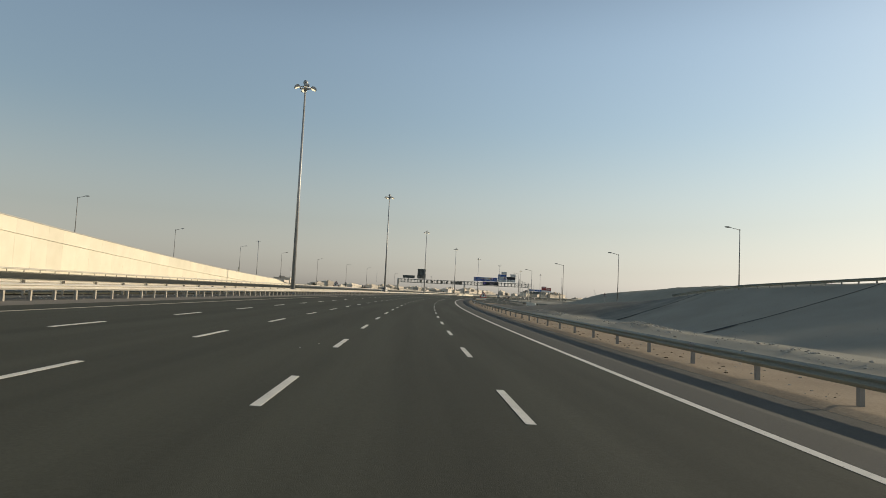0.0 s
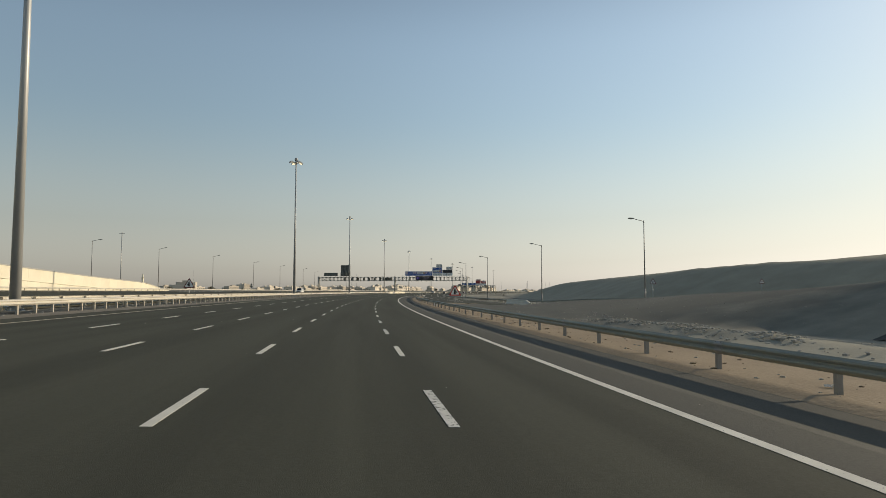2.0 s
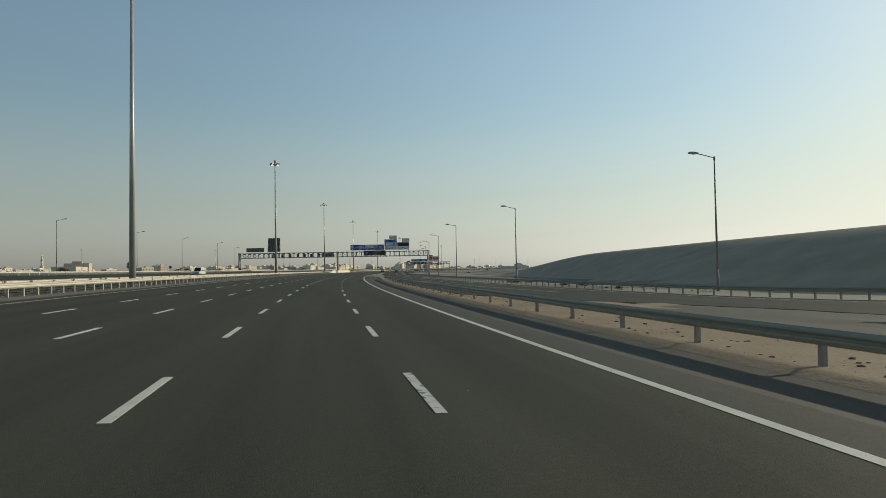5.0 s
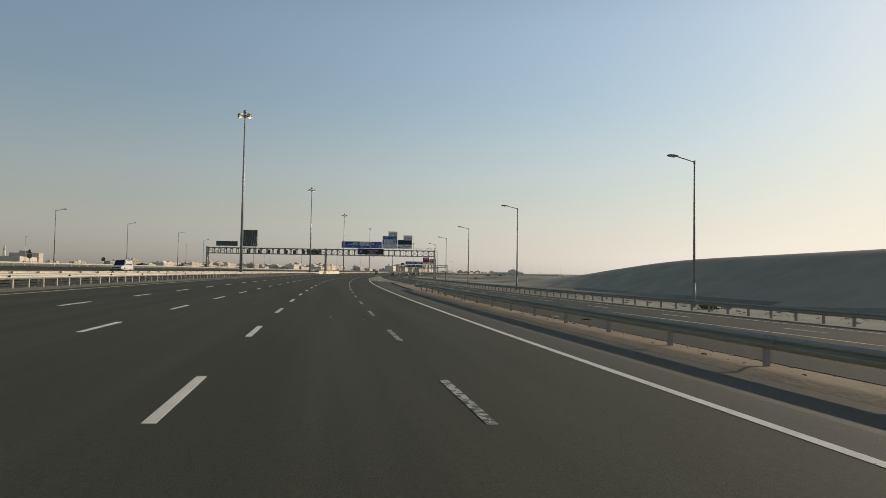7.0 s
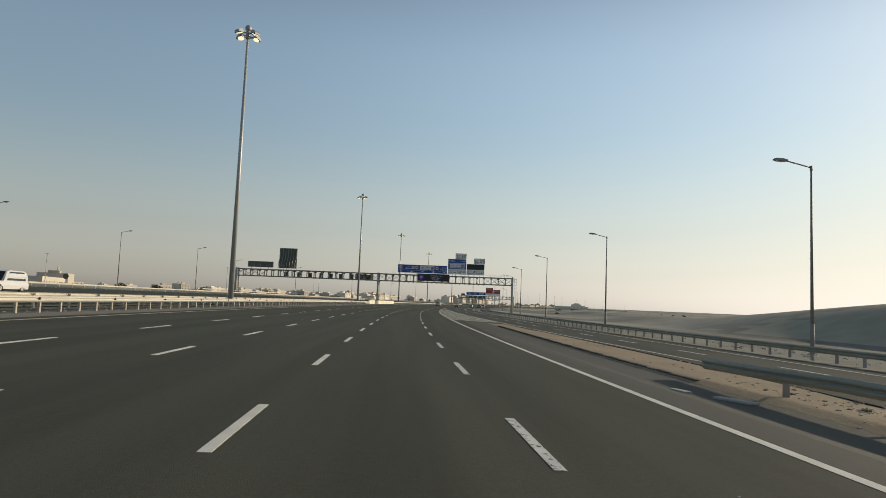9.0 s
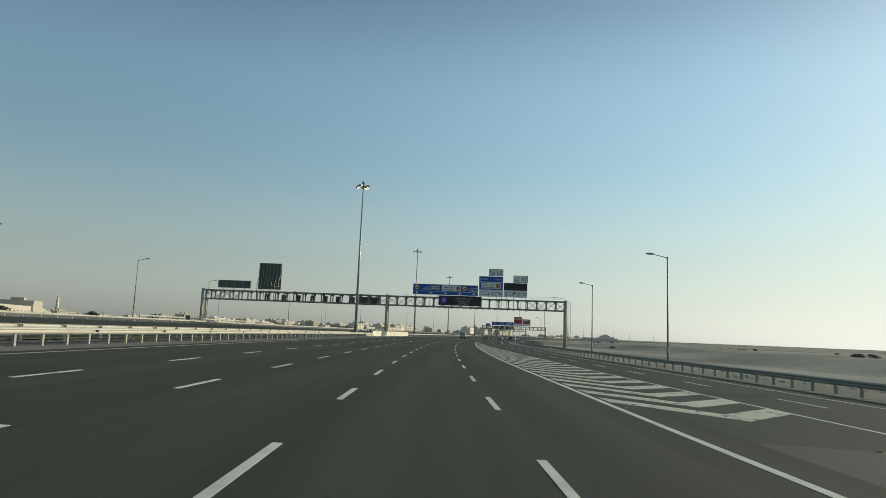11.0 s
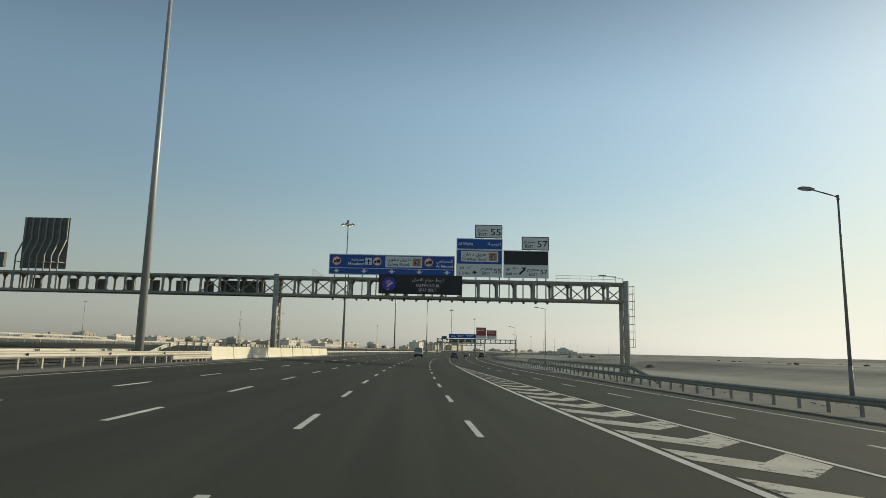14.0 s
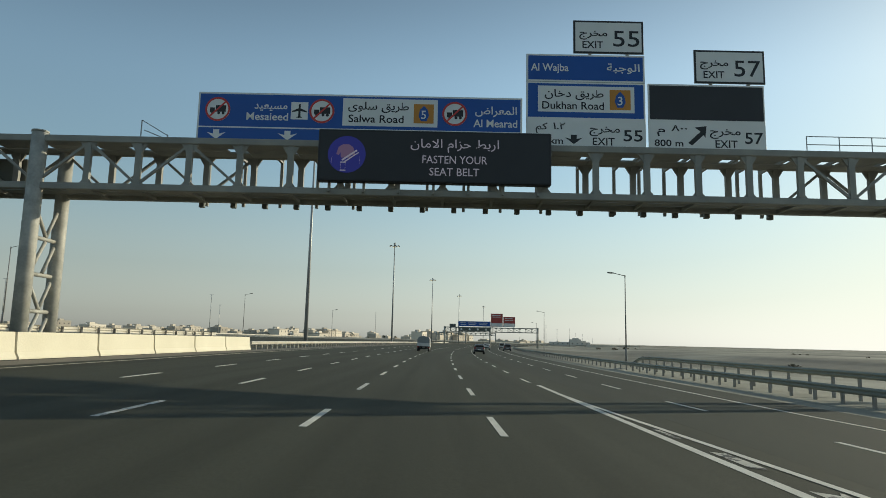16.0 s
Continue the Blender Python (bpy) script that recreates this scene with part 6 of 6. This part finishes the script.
# backs of the signs that the opposite carriageway reads
for s, n, low, shapes in ((327, -61.2, 1.6, "ot"), (361, -61.2, 1.6, "o"), (447.5, -61.5, 1.0, "r")):
    v = at(s, n, 1.6)
    root = thing("road_sign", pose(v.x, v.y, v.z, 0, 0, yaw_at(s)), "dark back of a road sign on a thin post", "road sign", "signs of the opposite carriageway")
    bm = bmesh.new()
    tube(bm, (0, 0.06, -0.2), (0, 0.06, low + (1.7 if len(shapes) > 1 else 0.9)), 0.045, seg=8)
    part("post", bm, M_pole, root)
    bm = bmesh.new()
    if shapes[0] == "o":
        tube(bm, (0, -0.015, low + 0.45), (0, 0.015, low + 0.45), 0.5, seg=24)
    else:
        box(bm, -0.55, 0.55, -0.015, 0.015, low - 0.1, low + 0.9, 0.01)
    part("panel", bm, M_backing, root, "dark panel back")
    if len(shapes) > 1:
        bm = bmesh.new()
        prism(bm, [(-0.5, low + 1.0), (0.5, low + 1.0), (0, low + 1.85)], -0.015, 0.015)
        part("panel", bm, M_backing, root, "dark triangular panel back")

# ---- drains, stones and litter ----
def drain(s, a, b):
    """A channel up the slope, wide at its mouth and narrow above."""
    vs, fs = [], []
    o = at(s, a, ground(s, a))
    k = 40
    for i in range(k + 1):
        n = a + (b - a) * i / k
        t = s + 0.14 * (n - a)
        w = 0.30 - 0.262 * smooth(a + 2.6, a + 3.0, n)
        for d, up in ((-w, 0.02), (-w * 0.6, -0.01), (w * 0.6, -0.01), (w, 0.02)):
            vs.append(at(t + d, n, ground(t, n) + up + 0.05) - o)
    for i in range(k):
        for j in range(3):
            q = i * 4 + j
            fs.append((q, q + 1, q + 5, q + 4))
    ob = tagged(new("slope_drain", mesh_of("slope_drain", vs, fs, [M_drain])), "dark shallow drain channel running up the gravel slope", "drain channel", "drains on the slope")
    ob.location = o


for s in (2.5, 29.3, 56.1, 83.0):
    drain(s, 24.7, ramp_line(s) - 2.8)


def stones(label, count, region, small, big, seed, mat=M_stone):
    rg = random.Random(seed)
    vs, fs = [], []
    for i in range(count):
        s, n = region(rg)
        c = at(s, n, ground(s, n))
        c.z += 0.004 if paved(s, n) else 0.0
        r = small + (big - small) * rg.random() ** 3
        k, a = len(vs), rg.uniform(0, 6.28)
        for ring, up in ((1.0, -0.1), (0.85, rg.uniform(0.25, 0.4))):
            for j in range(5):
                q = a + j * 1.2566 + rg.uniform(-0.3, 0.3)
                vs.append(c + Vector((math.cos(q), math.sin(q), 0)) * (r * ring * rg.uniform(0.7, 1.2)) + Vector((0, 0, r * up)))
        vs.append(c + Vector((rg.uniform(-0.2, 0.2), rg.uniform(-0.2, 0.2), rg.uniform(0.45, 0.6))) * r)
        for j in range(5):
            i2 = (j + 1) % 5
            fs += [(k + j, k + i2, k + 5 + i2, k + 5 + j), (k + 5 + j, k + 5 + i2, k + 10)]
    return tagged(new("stones", mesh_of("stones", vs, fs, [mat])), label, "stones", kind="stuff")


stones("brown clods and dry scraps scattered over the sandy verge", 1100, lambda r: (lambda s: (s, min(8.9 + abs(r.gauss(0, 1)) * 1.3, ramp_edge(s) - 0.1 if s > 160 else 20)))(r.uniform(-10, 262)), 0.012, 0.09, 13, M_clod)
stones("small pale stones scattered over the sandy verge", 900, lambda r: (lambda s: (s, min(8.9 + abs(r.gauss(0, 1)) * 1.6, ramp_edge(s) - 0.1 if s > 160 else 20)))(r.uniform(-10, 285)), 0.012, 0.075, 3)
stones("pale broken rubble piled in a low ridge along the slope's foot", 2600, lambda r: (r.uniform(76, 100), r.gauss(16.6, 0.6)) if r.random() < 0.55 else (r.gauss(51.5, 3.0), r.gauss(18.2, 0.9)) if r.random() < 0.5 else (r.uniform(5, 76), r.gauss(16.6, 0.7)), 0.025, 0.13, 14)
stones("broken pale stones heaped along the slope's foot", 700, lambda r: (r.choice((8, 29, 50, 53, 79, 84, 102)) + r.gauss(0, 3.5), r.gauss(18.4, 0.9)), 0.03, 0.12, 4)
stones("pale broken stones and rubble strewn over the gravel slope", 1300, lambda r: (lambda s: (s, r.uniform(14, ramp_line(s) - 4)))(r.uniform(40, 142)), 0.015, 0.085, 11)
stones("pale stones in the gravelly median", 1800, lambda r: (r.uniform(0, 440), r.uniform(-20.8, -17.4)), 0.03, 0.10, 5)
stones("pale stones on the sand beside the slip road", 1500, lambda r: (lambda s: (s, ramp_line(s) + r.uniform(11, 22)))(r.uniform(190, 460)), 0.05, 0.22, 6)
stones("broken concrete rubble where the guardrail ends", 240, lambda r: (r.gauss(258.0, 2.2), r.gauss(9.7, 0.5)), 0.012, 0.07, 8)
def litter(name, label, s, n, l, w, mat, turn):
    """A crumpled scrap lying on the ground."""
    rg = random.Random(int(s * 10))
    bm = bmesh.new()
    grid = [[bm.verts.new((w * (i / 4 - 0.5), l * (j / 5 - 0.5), rg.uniform(0.0, 0.28) * w)) for i in range(5)] for j in range(6)]
    for j in range(5):
        for i in range(4):
            bm.faces.new((grid[j][i], grid[j][i + 1], grid[j + 1][i + 1], grid[j + 1][i]))
    bmesh.ops.solidify(bm, geom=bm.faces[:], thickness=0.012)
    me = bpy.data.meshes.new(name)
    bm.to_mesh(me)
    bm.free()
    me.materials.append(mat)
    v = at(s, n, ground(s, n) + 0.015)
    ob = tagged(new(name, me), label, "litter", "litter on the verge")
    ob.matrix_world = pose(v.x, v.y, v.z, 0, 0, turn)


litter("plastic_scrap", "crumpled white plastic scrap lying on the sandy verge", 219.3, 10.0, 0.34, 0.2, M_white, 30)
litter("tyre_scrap", "torn black tyre scrap lying on the sandy verge", 217.7, 10.9, 0.4, 0.2, M_rubber, 80)
litter("tyre_scrap", "torn black tyre scrap lying on the sandy verge", 112.3, 11.4, 0.5, 0.2, M_rubber, 75)
litter("cloth_scrap", "faded red cloth scrap lying on the sandy verge", 117.6, 10.4, 0.35, 0.2, M_maroon, 20)
litter("plastic_scrap", "crumpled white plastic scrap lying on the sandy verge", 66.6, 9.7, 0.3, 0.2, M_white, 60)
litter("tyre_scrap", "torn black tyre scrap lying on the sandy verge", 104.6, 10.8, 0.45, 0.18, M_rubber, 15)
litter("plastic_scrap", "crumpled white plastic scrap lying on the sandy verge", 99.2, 10.1, 0.28, 0.2, M_white, 110)
# thin slabs added in place of bright light patches within the rail's shadow
for s, n, l, w, turn, tip in ((259.3, 7.45, 1.0, 0.3, 24, 2), (260.6, 6.75, 0.6, 0.22, 12, 2)):
    v = place(s, n, -0.065)
    bm = bmesh.new()
    box(bm, -w / 2, w / 2, -l / 2, l / 2, -0.03, 0.03, 0.012)
    slab = bpy.data.meshes.new("concrete_slab")
    bm.to_mesh(slab)
    bm.free()
    slab.materials.append(M_concrete)
    ob = tagged(new("concrete_slab", slab), "thin grey slab added for a patch of light beside the guardrail's end", "concrete slab", "broken slabs")
    ob.matrix_world = pose(v.x, v.y, v.z, 0, tip, yaw_at(s) + turn)
stones("small specks of grit lying on the carriageway", 120, lambda r: (r.uniform(15, 445), r.uniform(-14, 8)), 0.01, 0.045, 9)
